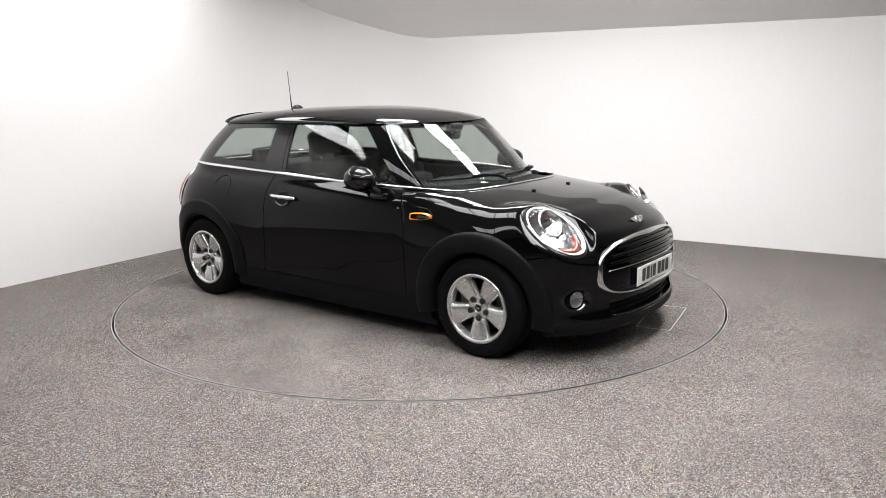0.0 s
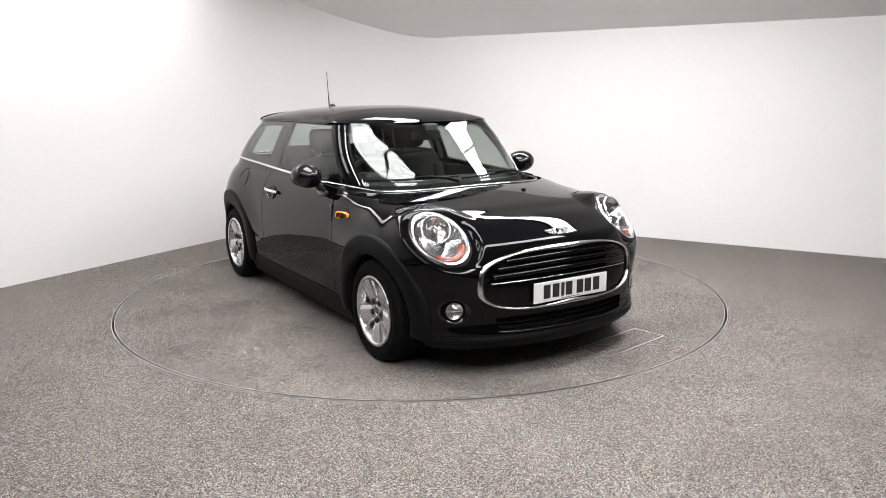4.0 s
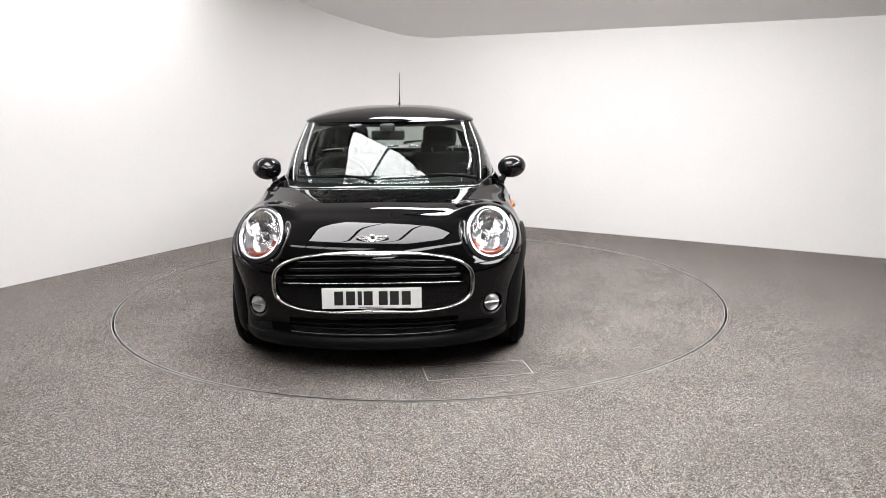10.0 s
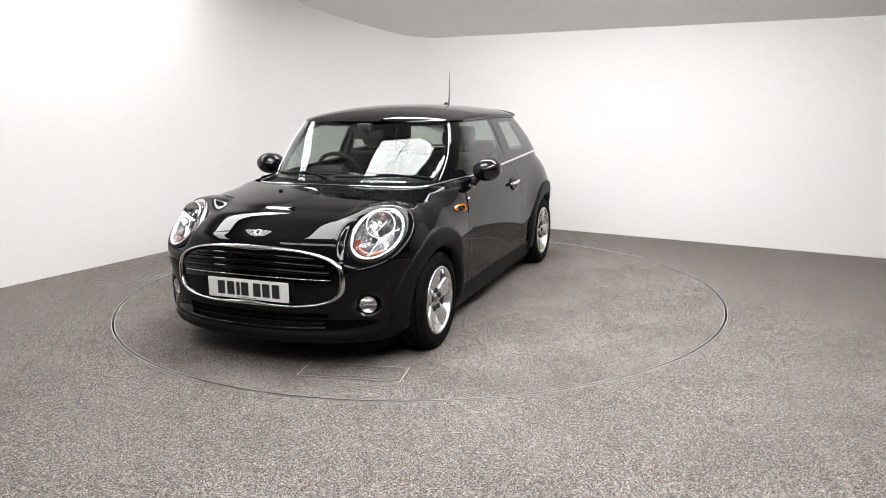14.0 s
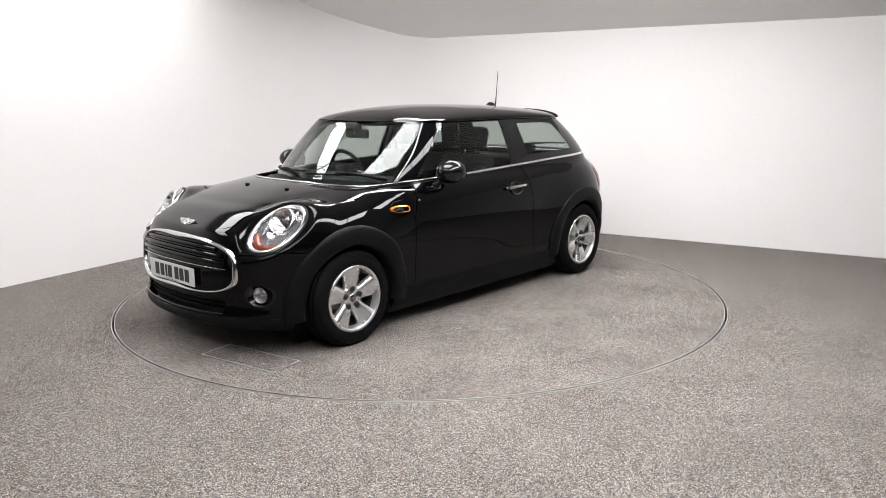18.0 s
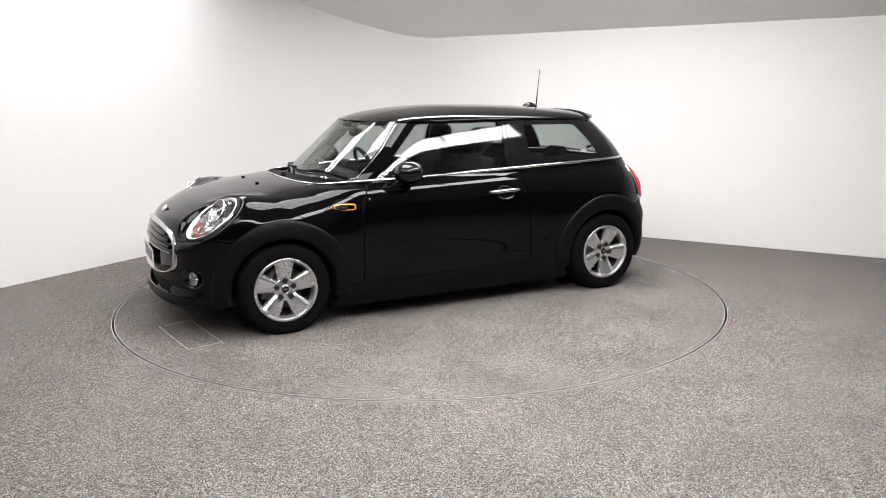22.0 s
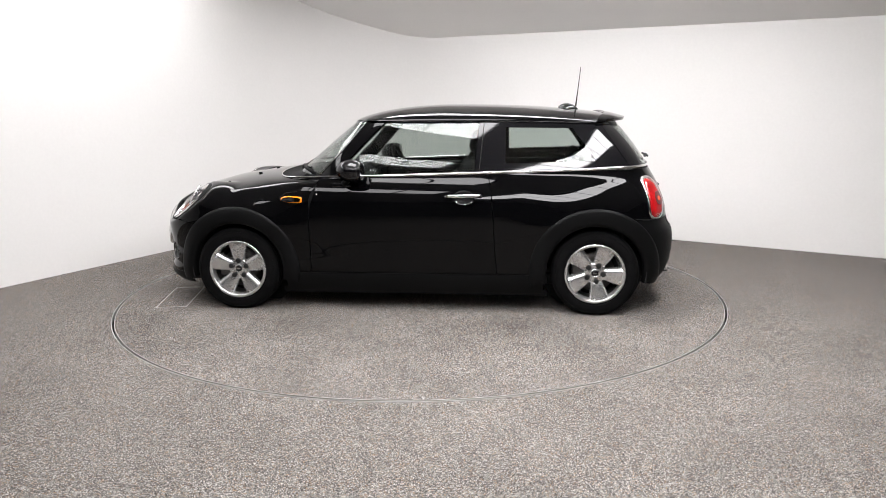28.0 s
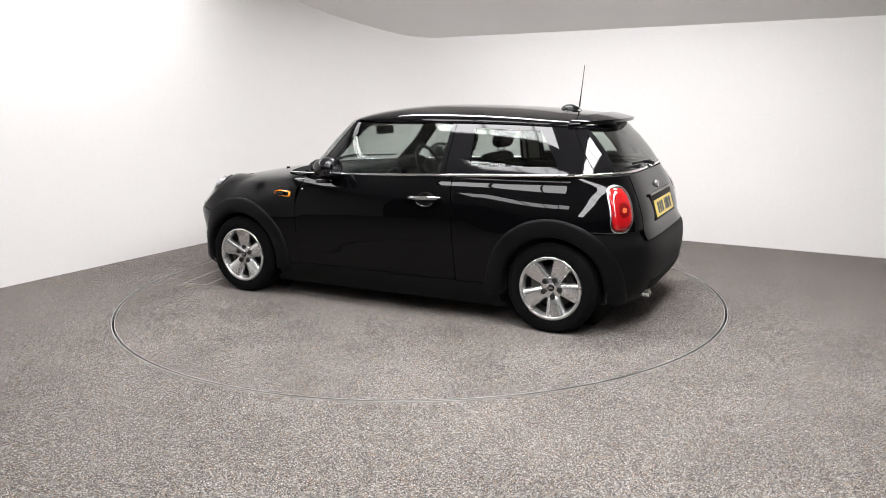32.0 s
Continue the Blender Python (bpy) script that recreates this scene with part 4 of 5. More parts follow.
def build_front():
    # grille
    ga = np.linspace(0, 2 * math.pi, 160, endpoint=False)
    gc, gs = squircle(ga, np.where(np.sin(ga) > 0, 2.5, 3.8))
    y, z = 0.545 * gc, 0.536 + np.where(gs > 0, 0.163, 0.163) * gs
    grille = disc_on_nose("grille", (y, z), 0.004, PAINT, car, 0.0, 0.004, "black radiator grille with chrome surround", 12)
    band_on_nose("surround", (y, z), [0.0, 0.003, 0.014, 0.026, 0.030], [-0.004, 0.018, 0.026, 0.018, 0.0], SATIN, grille, "chrome grille surround")
    for i, (zz, hw) in enumerate(((0.648, 0.385), (0.613, 0.44), (0.577, 0.465))):
        yy = np.linspace(-hw, hw, 50)
        zc = zz - 0.022 * (yy / 0.54) ** 2
        rows = []
        for dz, l in ((0.014, 0.004), (0.011, 0.017), (0.0, 0.022), (-0.011, 0.013), (-0.014, 0.004)):
            rows.append(np.stack([front_x(yy, zc + dz) + l, yy, zc + dz], -1))
        shell("slat", np.array(rows), PAINT, grille, 0.004, "black grille bar", out=1.0)
    yy = np.linspace(-0.475, 0.475, 50)
    zc = 0.540 - 0.016 * (yy / 0.54) ** 2
    v, f = tube(np.stack([front_x(yy, zc) + 0.014, yy, zc], -1), 0.0026, 8)
    link_mesh("trim_line", v, f, SATIN, grille, "thin satin trim line")
    # number plate with its characters as plain bars
    bm = bmesh.new()
    box(bm, (1.962, -0.26, 0.405), (1.968, 0.26, 0.516), bevel=0.002, seg=1)
    plate = part("number_plate", bm, PLATE_WHITE, car, "white number plate with black characters")
    for yb in (-0.172, -0.110, -0.062, -0.018, 0.060, 0.118, 0.180):
        w = 0.011 if abs(yb + 0.062) < 0.001 else 0.0235
        bm = bmesh.new()
        box(bm, (1.968, yb - w, 0.424), (1.9686, yb + w, 0.499))
        part("character_bar", bm, INK, plate)
    bm = bmesh.new()
    box(bm, (1.968, -0.07, 0.4115), (1.9685, 0.055, 0.4145))
    part("maker_line", bm, INK, plate)
    # lower air intake
    bm = bmesh.new()
    box(bm, (1.81, -0.45, 0.262), (1.85, 0.45, 0.350))
    part("intake_back", bm, INNER, car)
    for zz in (0.283, 0.305, 0.327):
        yy = np.linspace(-0.445, 0.445, 40)
        v, f = tube(np.stack([front_x(yy, np.full(40, zz)) - 0.025, yy, np.full(40, zz)], -1), 0.005, 6)
        link_mesh("intake_bar", v, f, PLASTIC, car)
    yy = np.linspace(-0.44, 0.44, 40)
    v, f = tube(np.stack([front_x(yy, np.full(40, 0.262)) + 0.002, yy, 0.262 + 0.006 * (yy / 0.44) ** 6], -1), 0.006, 8)
    link_mesh("intake_edge", v, f, GLOSS, car)
    # badge: plain winged roundel
    bx, bz = float(front_x(0.0, 0.752)) + 0.006, 0.752
    tilt = Matrix.Translation((bx, 0, bz)) @ Matrix.Rotation(radians(-40), 4, "Y")
    v, f = lathe([(0.0, 0.0), (0.004, 0.0), (0.004, 0.014), (0.007, 0.017), (0.007, 0.023), (0.0, 0.026)], 32, "z")
    rot = tilt @ Matrix.Rotation(radians(90), 4, "Y")
    badge = link_mesh("badge", [rot @ Vector(p) for p in v], f, CHROME, car, "plain winged chrome badge")
    for s in (1, -1):
        badge_wing(tilt, s, 1.0, badge)
    for s in (1, -1):
        # headlamp: bright ring, dark seam, smoked bowl, two reflectors, indicator band, domed lens
        def in_lamp(ks, hs, ang=None, mid=(0.0, 0.0)):
            """Rows of points round the headlamp: share of the rim and height over its plane."""
            al = np.linspace(0, 2 * math.pi, 97) if ang is None else np.radians(ang)
            rows = [LAMP_C + np.outer(LAMP_A * (k * np.cos(al) + mid[0]), LAMP_U) + np.outer(LAMP_B * (k * np.sin(al) + mid[1]), LAMP_V) + h * LAMP_N for k, h in zip(ks, hs)]
            return np.array(rows) * np.array([1, s, 1])
        lamp = shell("headlamp", in_lamp([1.0, 0.995, 0.975, 0.93, 0.88, 0.845, 0.835], [-0.03, 0.0, 0.008, 0.013, 0.009, 0.000, -0.012]), LAMP_RING, car, 0.003, "round chrome-ringed headlamp", out=1.0 * s)
        shell("headlamp_gap", in_lamp([1.035, 1.0], [0.0, -0.004]), GAP_BLACK, lamp, 0.02, out=1.0 * s)
        shell("inner_ring", in_lamp([0.842, 0.832, 0.815], [-0.006, -0.003, -0.012]), GAP_BLACK, lamp, 0.003, out=1.0 * s)
        ks = [0.835, 0.79, 0.7, 0.6, 0.45, 0.3, 0.15, 0.01]
        shell("lens", in_lamp(ks, [-0.004 + 0.040 * (1 - (k / 0.835) ** 2) for k in ks]), LENS, lamp, 0.003, "clear domed lens", out=1.0 * s)
        shell("lamp_bowl", in_lamp([0.835, 0.82, 0.79, 0.6, 0.3, 0.01], [-0.008, -0.035, -0.06, -0.09, -0.10, -0.10]), LAMP_SHELL, lamp, 0.003, "smoked lamp bowl", out=1.0 * s)
        for nm, c, rad, yaw in (("reflector", (1.600, 0.634, 0.772), 0.080, 14), ("lower_reflector", (1.668, 0.612, 0.716), 0.036, 10)):
            fwd = Matrix.Translation((c[0] - 0.03, c[1] * s, c[2])) @ Matrix.Rotation(radians(yaw * s), 4, "Z") @ Matrix.Rotation(radians(60), 4, "Y")
            v, f = lathe([(0.0, 0.1 * rad), (0.03 * rad, 0.3 * rad), (0.16 * rad, 0.58 * rad), (0.4 * rad, 0.82 * rad), (0.62 * rad, 0.95 * rad), (0.66 * rad, rad), (0.55 * rad, 1.03 * rad)], 48, "z")
            link_mesh(nm, [fwd @ Vector(p) for p in v], f, REFLECTOR, lamp, "bright round reflector")
            v, f = lathe([(0.05 * rad, 0.0), (0.55 * rad, 0.0), (0.55 * rad, 0.14 * rad), (0.42 * rad, 0.22 * rad), (0.05 * rad, 0.24 * rad)], 24, "z")
            link_mesh("bulb_shield", [fwd @ Vector(p) for p in v], f, STEEL, lamp)
        shell("indicator_band", in_lamp([0.81, 0.78, 0.66, 0.60], [-0.012, -0.004, -0.003, -0.020], np.linspace(-140, -30, 36)), AMBER_BAND, lamp, 0.004, "russet indicator lens", out=1.0 * s)
        # fog lamp in its round recess
        fy, fz = 0.640 * s, 0.383
        fog = band_on_nose("fog_lamp", pill(fy, fz, 0.070, 0.070, 2, 48), [0.0, 0.005, 0.012, 0.020], [0.0, 0.004, 0.0, -0.035], GLOSS, car, "round fog lamp in a black recess", thick=0.003)
        fm = Matrix.Translation((float(front_x(fy, fz)) - 0.008, fy, fz)) @ Matrix.Rotation(radians(24 * s), 4, "Z") @ Matrix.Rotation(radians(90), 4, "Y")
        v, f = lathe([(-0.03, 0.046), (0.0, 0.044), (0.006, 0.036), (0.010, 0.018), (0.011, 0.0)], 32, "z")
        link_mesh("lens", [fm @ Vector(p) for p in v], f, LENS, fog)
        v, f = lathe([(-0.004, 0.046), (-0.012, 0.036), (-0.020, 0.018), (-0.023, 0.0)], 32, "z")
        link_mesh("reflector", [fm @ Vector(p) for p in v], f, FOG_BOWL, fog)
        bm = bmesh.new()
        box(bm, (-0.004, -0.043, -0.018), (0.004, 0.043, 0.000), bevel=0.002, seg=1)
        bmesh.ops.transform(bm, matrix=fm, verts=bm.verts)
        part("fog_bar", bm, CHROME, fog)
        # washer nozzle on the bonnet
        near = front(np.linspace(5, 40, 60)[:, None] * s, np.linspace(0.8, 0.97, 60)[None, :]).reshape(-1, 3)
        p = near[np.argmin(np.hypot(near[:, 0] - 1.254, np.abs(near[:, 1]) - 0.222))]
        bm = bmesh.new()
        box(bm, (-0.012, -0.011, -0.004), (0.012, 0.011, 0.008), bevel=0.004)
        bmesh.ops.transform(bm, matrix=Matrix.Translation((1.254, 0.222 * s, float(p[2]) + 0.002)), verts=bm.verts)
        part("washer_nozzle", bm, PLASTIC, car)


build_front()


# ---- sides ----
def build_sides():
    for s in (1, -1):
        # wing mirror
        c = Vector((0.395, 0.864 * s, 0.990))
        bm = bmesh.new()
        bmesh.ops.create_uvsphere(bm, u_segments=36, v_segments=20, radius=1.0)
        for v in bm.verts:
            x, y, z = v.co
            x = max(x, -0.62) if x < 0 else x
            v.co = Vector((c.x + x * 0.110, c.y + y * 0.099, c.z + z * 0.078 + 0.006 * y * s))
        mirror = part("wing_mirror", bm, GLOSS, car, "gloss black rounded wing mirror", angle=0.9)
        bm = bmesh.new()
        bmesh.ops.create_circle(bm, cap_ends=True, segments=40, radius=1.0)
        for v in bm.verts:
            v.co = Vector((c.x - 0.0675, c.y + v.co.x * 0.080, c.z + v.co.y * 0.060))
        part("mirror_glass", bm, CHROME, mirror)
        v, f = tube([(0.41, 0.825 * s, 0.950), (0.43, 0.810 * s, 0.930), (0.455, 0.795 * s, 0.910), (0.475, 0.772 * s, 0.885)], [0.022, 0.019, 0.022, 0.030], 12)
        link_mesh("mirror_arm", v, f, PLASTIC, mirror, "matt black mirror arm")
        bm = bmesh.new()
        box(bm, (0.42, 0.79 * s - 0.02, 0.862), (0.56, 0.79 * s + 0.012, 0.902), bevel=0.012)
        part("mirror_foot", bm, GLOSS, mirror)
        a = np.linspace(0, 2 * math.pi, 40, endpoint=False)
        v, f = tube([(c.x - 0.045, c.y + 0.0885 * math.cos(t), c.z + 0.0680 * math.sin(t) + 0.006 * math.cos(t)) for t in a], 0.003, 6, closed=True, up=(1, 0, 0))
        link_mesh("mirror_edge", v, f, INNER, mirror)
        # door handle over its bowl
        v, f = tube([(-0.229 - 0.0312 * k, (0.846 + 0.010 * math.sin(math.pi * k / 8)) * s, 0.816 + 0.0008 * k) for k in range(9)],
                    [0.007, 0.0115, 0.0125, 0.012, 0.012, 0.012, 0.0125, 0.0115, 0.007], 12, squash=0.7)
        handle = link_mesh("door_handle", v, f, CHROME, car, "chrome door handle")
        for x in (-0.25, -0.465):
            bm = bmesh.new()
            box(bm, (x - 0.014, 0.80 * s - 0.04, 0.812), (x + 0.014, 0.815 * s + 0.04, 0.828), bevel=0.005)
            part("handle_foot", bm, GLOSS, handle)
        rows = []
        for k in (1.0, 0.97, 0.8, 0.4, 0.02):
            xx, zz = -0.358 + 0.072 * k * np.cos(a), 0.806 + 0.048 * k * np.sin(a)
            rows.append(np.stack([xx, (side_half(zz) + (0.002 if k > 0.98 else 0.011 if k > 0.9 else 0.0085 if k > 0.6 else 0.006)) * s, zz], -1))
        g = np.array(rows)
        g = np.concatenate([g, g[:, :1]], 1)
        shell("handle_bowl", g, HANDLE_BOWL, handle, 0.003, "black handle bowl", out=1.0 * s)
        lo = np.linspace(1.15 * math.pi, 1.85 * math.pi, 18)
        v, f = tube([(-0.358 + 0.066 * math.cos(t), (float(side_half(0.806 + 0.043 * math.sin(t))) + 0.011) * s, 0.806 + 0.043 * math.sin(t)) for t in lo], 0.0022, 6)
        link_mesh("bowl_edge", v, f, CHROME, handle)
        # side indicator in its trim
        xx, zz = pill(0.840, 0.790, 0.078, 0.0215, 5, 60, slope=0.004)
        zz = 0.790 + (zz - 0.790) * (1 - 0.45 * np.clip((xx - 0.86) / 0.06, 0, 1))
        rows = []
        cx, cz = xx.mean(), zz.mean()
        for k, l in ((1.0, 0.001), (0.97, 0.010), (0.86, 0.013)):
            px, pz = cx + (xx - cx) * k, cz + (zz - cz) * (k if k > 0.9 else 0.72)
            rows.append(np.stack([px, (side_y(px, pz) + l) * s, pz], -1))
        g = np.array(rows)
        ind = shell("side_indicator", np.concatenate([g, g[:, :1]], 1), ORANGE, car, 0.003, "amber side indicator lamp", out=1.0 * s)
        px, pz = pill(0.868, 0.791, 0.049, 0.0175, 4, 60, slope=0.003)
        pz = 0.791 + (pz - 0.791) * (1 - 0.35 * np.clip((px - 0.87) / 0.04, 0, 1))
        rows = [np.stack([px.mean() + (px - px.mean()) * k, (side_y(px, pz) + 0.0125) * s, pz.mean() + (pz - pz.mean()) * k], -1) for k in (1.0, 0.5, 0.02)]
        g = np.array(rows)
        shell("indicator_insert", np.concatenate([g, g[:, :1]], 1), PLASTIC, ind, 0.003, "dark insert", out=1.0 * s)
        # shut line of the bonnet above the indicator
        v, f = tube([(0.93, (float(side_y(0.93, 0.79)) + 0.001) * s, 0.762), (0.925, (float(side_y(0.925, 0.80)) + 0.001) * s, 0.80), (0.88, (float(side_y(0.88, 0.83)) + 0.001) * s, 0.833), (0.80, (float(side_y(0.80, 0.84)) + 0.001) * s, 0.843)], 0.0022, 6)
        link_mesh("shut_line", v, f, GAP_BLACK, car)
        # seam between the rear wing and the bumper, from the arch to the tail lamp
        xs_ = np.linspace(-1.50, -1.66, 10)
        v, f = tube([(x, (float(side_y(x, 0.657)) + 0.0015) * s, 0.657 + 0.05 * (x + 1.66)) for x in xs_], 0.0022, 6)
        link_mesh("shut_line", v, f, GAP_BLACK, car)
        # round stud behind the side indicator
        v, f = lathe([(0.0, 0.0065), (0.004, 0.006), (0.005, 0.0)], 16)
        y_ = float(side_half(0.825))
        link_mesh("wing_stud", [(0.662 + p[0], (y_ + 0.001 + p[1]) * s, 0.825 + p[2]) for p in v], f, CHROME, car)
    # fuel flap on the right rear wing
    a = np.linspace(0, 2 * math.pi, 48, endpoint=False)
    v, f = tube([(-1.03 + 0.085 * math.cos(t), -(float(side_y(-1.03, 0.84)) + 0.0005 + (float(side_half(0.84 + 0.085 * math.sin(t))) - float(side_half(0.84)))), 0.84 + 0.085 * math.sin(t)) for t in a], 0.002, 6, closed=True, up=(0, 1, 0))
    link_mesh("fuel_flap_gap", v, f, GAP_BLACK, car)


build_sides()


# ---- tail ----
def on_tail(y, z, lift=0.0):
    """Place on the tail at a height, y taken along the outline from the middle, so that it can run round the corner."""
    y, z = np.broadcast_arrays(np.asarray(y, float), np.asarray(z, float))
    ang = np.linspace(0, 90, 300)
    res = np.empty(y.shape + (3,))
    for i in np.ndindex(y.shape):
        c = rear(ang, np.full(300, z[i]))
        d = np.concatenate([[0], np.cumsum(np.linalg.norm(np.diff(c, axis=0), axis=1))])
        k = abs(y[i])
        p = np.array([np.interp(k, d, c[:, j]) for j in range(3)])
        q = np.array([np.interp(k + 0.01, d, c[:, j]) for j in range(3)])
        tng = (q - p) / np.linalg.norm(q - p)
        nrm = np.array([-tng[1], tng[0], 0])
        nrm *= -1 if nrm[0] > 0 and nrm[1] < 0 else 1
        if nrm[1] < 0:
            nrm = -nrm
        p = p + nrm * lift
        p[1] *= np.sign(y[i]) if y[i] else 1
        res[i] = p
    return res


def build_tail():
    for s in (1, -1):
        y, z = pill(0.712 * s, 0.797, 0.088, 0.143, 3.0, 64)
        y = y - 0.38 * s * (z - 0.797)
        cy, cz = y.mean(), z.mean()

        def ring(ks, lifts):
            rows = [on_tail(cy + (y - cy) * k[0], cz + (z - cz) * k[1], l) for k, l in zip(ks, lifts)]
            g = np.array(rows)
            return np.concatenate([g, g[:, :1]], 1)
        lamp = shell("tail_lamp", ring([(1, 1), (0.98, 0.985), (0.92, 0.94), (0.84, 0.89), (0.81, 0.87)], [-0.004, 0.006, 0.011, 0.008, 0.0]), CHROME, car, 0.004, "upright red tail lamp in a chrome ring", out=1.0 * s)
        shell("red_lens", ring([(0.83, 0.88), (0.80, 0.86), (0.6, 0.66), (0.3, 0.3), (0.02, 0.02)], [0.004, 0.012, 0.022, 0.026, 0.027]), RED, lamp, 0.004, "red lens", out=1.0 * s)
        yy, zz = pill(cy, cz, 0.034, 0.044, 2.2, 40)
        yy = yy - 0.38 * s * (zz - 0.797)
        rows = [on_tail(cy + (yy - cy) * k, cz + (zz - cz) * k, 0.0285) for k in (1, 0.5, 0.02)]
        g = np.array(rows)
        shell("inner_lens", np.concatenate([g, g[:, :1]], 1), RED_DEEP, lamp, 0.002, "deep red inner lens", out=1.0 * s)
        rows = [on_tail(cy + (yy - cy) * k, cz + (zz - cz) * k * 0.8, 0.0300) for k in (0.42, 0.2, 0.02)]
        shell("bulb_spot", np.concatenate([np.array(rows), np.array(rows)[:, :1]], 1), RED_SPOT, lamp, 0.002, "orange-red bulb spot", out=1.0 * s)
        yy, zz = pill(cy + 0.022 * s, cz - 0.105, 0.045, 0.012, 3, 40)
        rows = [on_tail(cy + (yy - cy) * k if False else yy, zz, 0.0215) for k in (1,)] + [on_tail(yy * 0 + yy.mean(), zz * 0 + zz.mean(), 0.0235)]
        g = np.array(rows)
        shell("reversing_lens", np.concatenate([g, g[:, :1]], 1), LENS, lamp, 0.002, out=1.0 * s)
    # recess, plate and badge of the tailgate
    x = float(rear_x(0.0, 0.76))
    bm = bmesh.new()
    lean = Matrix.Translation((x, 0, 0.755)) @ Matrix.Rotation(radians(15.5), 4, "Y")
    box(bm, (-0.002, -0.30, -0.080), (0.02, 0.30, 0.080), lean, bevel=0.004)
    part("plate_recess", bm, PLASTIC, car)
    bm = bmesh.new()
    box(bm, (-0.0075, -0.26, -0.065), (-0.0025, 0.26, 0.046), lean, bevel=0.002, seg=1)
    plate = part("number_plate", bm, PLATE_YELLOW, car, "yellow number plate with black characters")
    for yb in (-0.172, -0.110, -0.062, -0.018, 0.060, 0.118, 0.180):
        bm = bmesh.new()
        w = 0.011 if abs(yb + 0.018) < 0.001 else 0.0235
        box(bm, (-0.0082, yb - w, -0.046), (-0.0075, yb + w, 0.029), lean)
        part("character_bar", bm, INK, plate)
    v, f = tube([(float(rear_x(k, 0.842)) - 0.006, k, 0.842) for k in np.linspace(-0.32, 0.32, 24)], 0.010, 10)
    link_mesh("tailgate_grip", v, f, GLOSS, car, "gloss black tailgate grip")
    xb = float(rear_x(0.0, 0.885)) - 0.004
    v, f = lathe([(0.0, 0.0), (0.004, 0.0), (0.004, 0.016), (0.007, 0.019), (0.007, 0.024), (0.0, 0.027)], 32, "z")
    rot = Matrix.Translation((xb, 0, 0.885)) @ Matrix.Rotation(radians(-72), 4, "Y")
    badge = link_mesh("badge", [rot @ Vector(p) for p in v], f, CHROME, car, "plain winged chrome badge")
    for s in (1, -1):
        badge_wing(Matrix.Translation((xb, 0, 0.885)) @ Matrix.Rotation(radians(18), 4, "Y") @ Matrix.Rotation(math.pi, 4, "Z"), s, 0.85, badge)
    # lower bumper insert and exhaust
    ang = np.linspace(-30, 30, 40)
    g = rear(ang[None, :], np.linspace(0.21, 0.33, 8)[:, None]) + np.array([-0.006, 0, 0])
    shell("diffuser_panel", g, INNER, rear_bumper, 0.006, "dark lower insert", out=1.0)
    v, f = lathe([(-0.09, 0.026), (0.06, 0.026), (0.062, 0.029), (0.06, 0.031), (-0.09, 0.031)], 28, "y")
    ex = link_mesh("exhaust_tip", [Matrix.Translation((-1.725, 0.46, 0.236)) @ Matrix.Rotation(radians(90), 4, "Z") @ Vector(p) for p in v], f, CHROME, car, "chrome exhaust tip")
    # wipers
    def wiper(name, pts, arm, parent):
        v, f = tube(pts, 0.007, 6)
        w = link_mesh(name, v, f, PLASTIC, parent, "black wiper")
        v, f = tube(arm, [0.013, 0.010, 0.007, 0.006][:len(arm)], 8)
        link_mesh("wiper_arm", v, f, PLASTIC, w)
    def glass_at(y, w, lift=0.012):
        c = cabin(t_at_y(np.abs(np.atleast_1d(y)), np.atleast_1d(w)), w)[0]
        return Vector((c[0] + lift * 0.6, y, c[2] + lift * 0.8))
    wiper("wiper", [glass_at(y, w) for y, w in zip(np.linspace(-0.60, -0.03, 14), np.linspace(0.075, 0.10, 14))],
          [glass_at(-0.06, 0.0, 0.02), glass_at(-0.14, 0.05, 0.03), glass_at(-0.26, 0.09, 0.028), glass_at(-0.34, 0.092, 0.022)], car)
    wiper("wiper", [glass_at(y, w) for y, w in zip(np.linspace(-0.02, 0.52, 14), np.linspace(0.06, 0.10, 14))],
          [glass_at(0.60, 0.0, 0.02), glass_at(0.50, 0.045, 0.03), glass_at(0.36, 0.088, 0.028), glass_at(0.27, 0.09, 0.022)], car)
    c = lambda y, w: Vector(tuple(cabin(1 - (1 - t_at_y(np.array([abs(y)]), np.array([w]), 1)), w)[0] * np.array([1, np.sign(y) if y else 1, 1]))) + Vector((-0.030, 0, 0.014))
    wiper("rear_wiper", [c(y, w) for y, w in zip(np.linspace(0.02, 0.40, 8), np.linspace(0.10, 0.13, 8))], [c(0.005, 0.03) + Vector((-0.012, 0, 0)), c(0.06, 0.08) + Vector((-0.012, 0, 0)), c(0.20, 0.12) + Vector((-0.006, 0, 0))], car)
    # aerial
    rows = []
    for k in np.linspace(0, 1, 14):
        x = -1.018 - 0.150 * k
        h = 0.046 * math.sin(math.pi * min(1, 0.06 + k * 0.90)) ** 0.7
        w = 0.026 * math.sin(math.pi * (0.08 + 0.84 * k)) ** 0.6
        th = np.linspace(0, math.pi, 14)
        z0 = 1.382 - 0.022 * k
        rows.append(np.stack([np.full(14, x), w * np.cos(th), z0 - 0.008 + (h + 0.008) * np.sin(th)], -1))
    base = shell("aerial", np.array(rows), GLOSS, car, 0.003, "black aerial with a thin mast", out=1.0)
    v, f = tube([(-1.146, 0, 1.395), (-1.149, 0, 1.42), (-1.153, 0, 1.46), (-1.158, 0, 1.50), (-1.177, 0, 1.680)], [0.006, 0.0052, 0.0045, 0.003, 0.0022], 8)
    link_mesh("mast", v, f, PLASTIC, base)


build_tail()


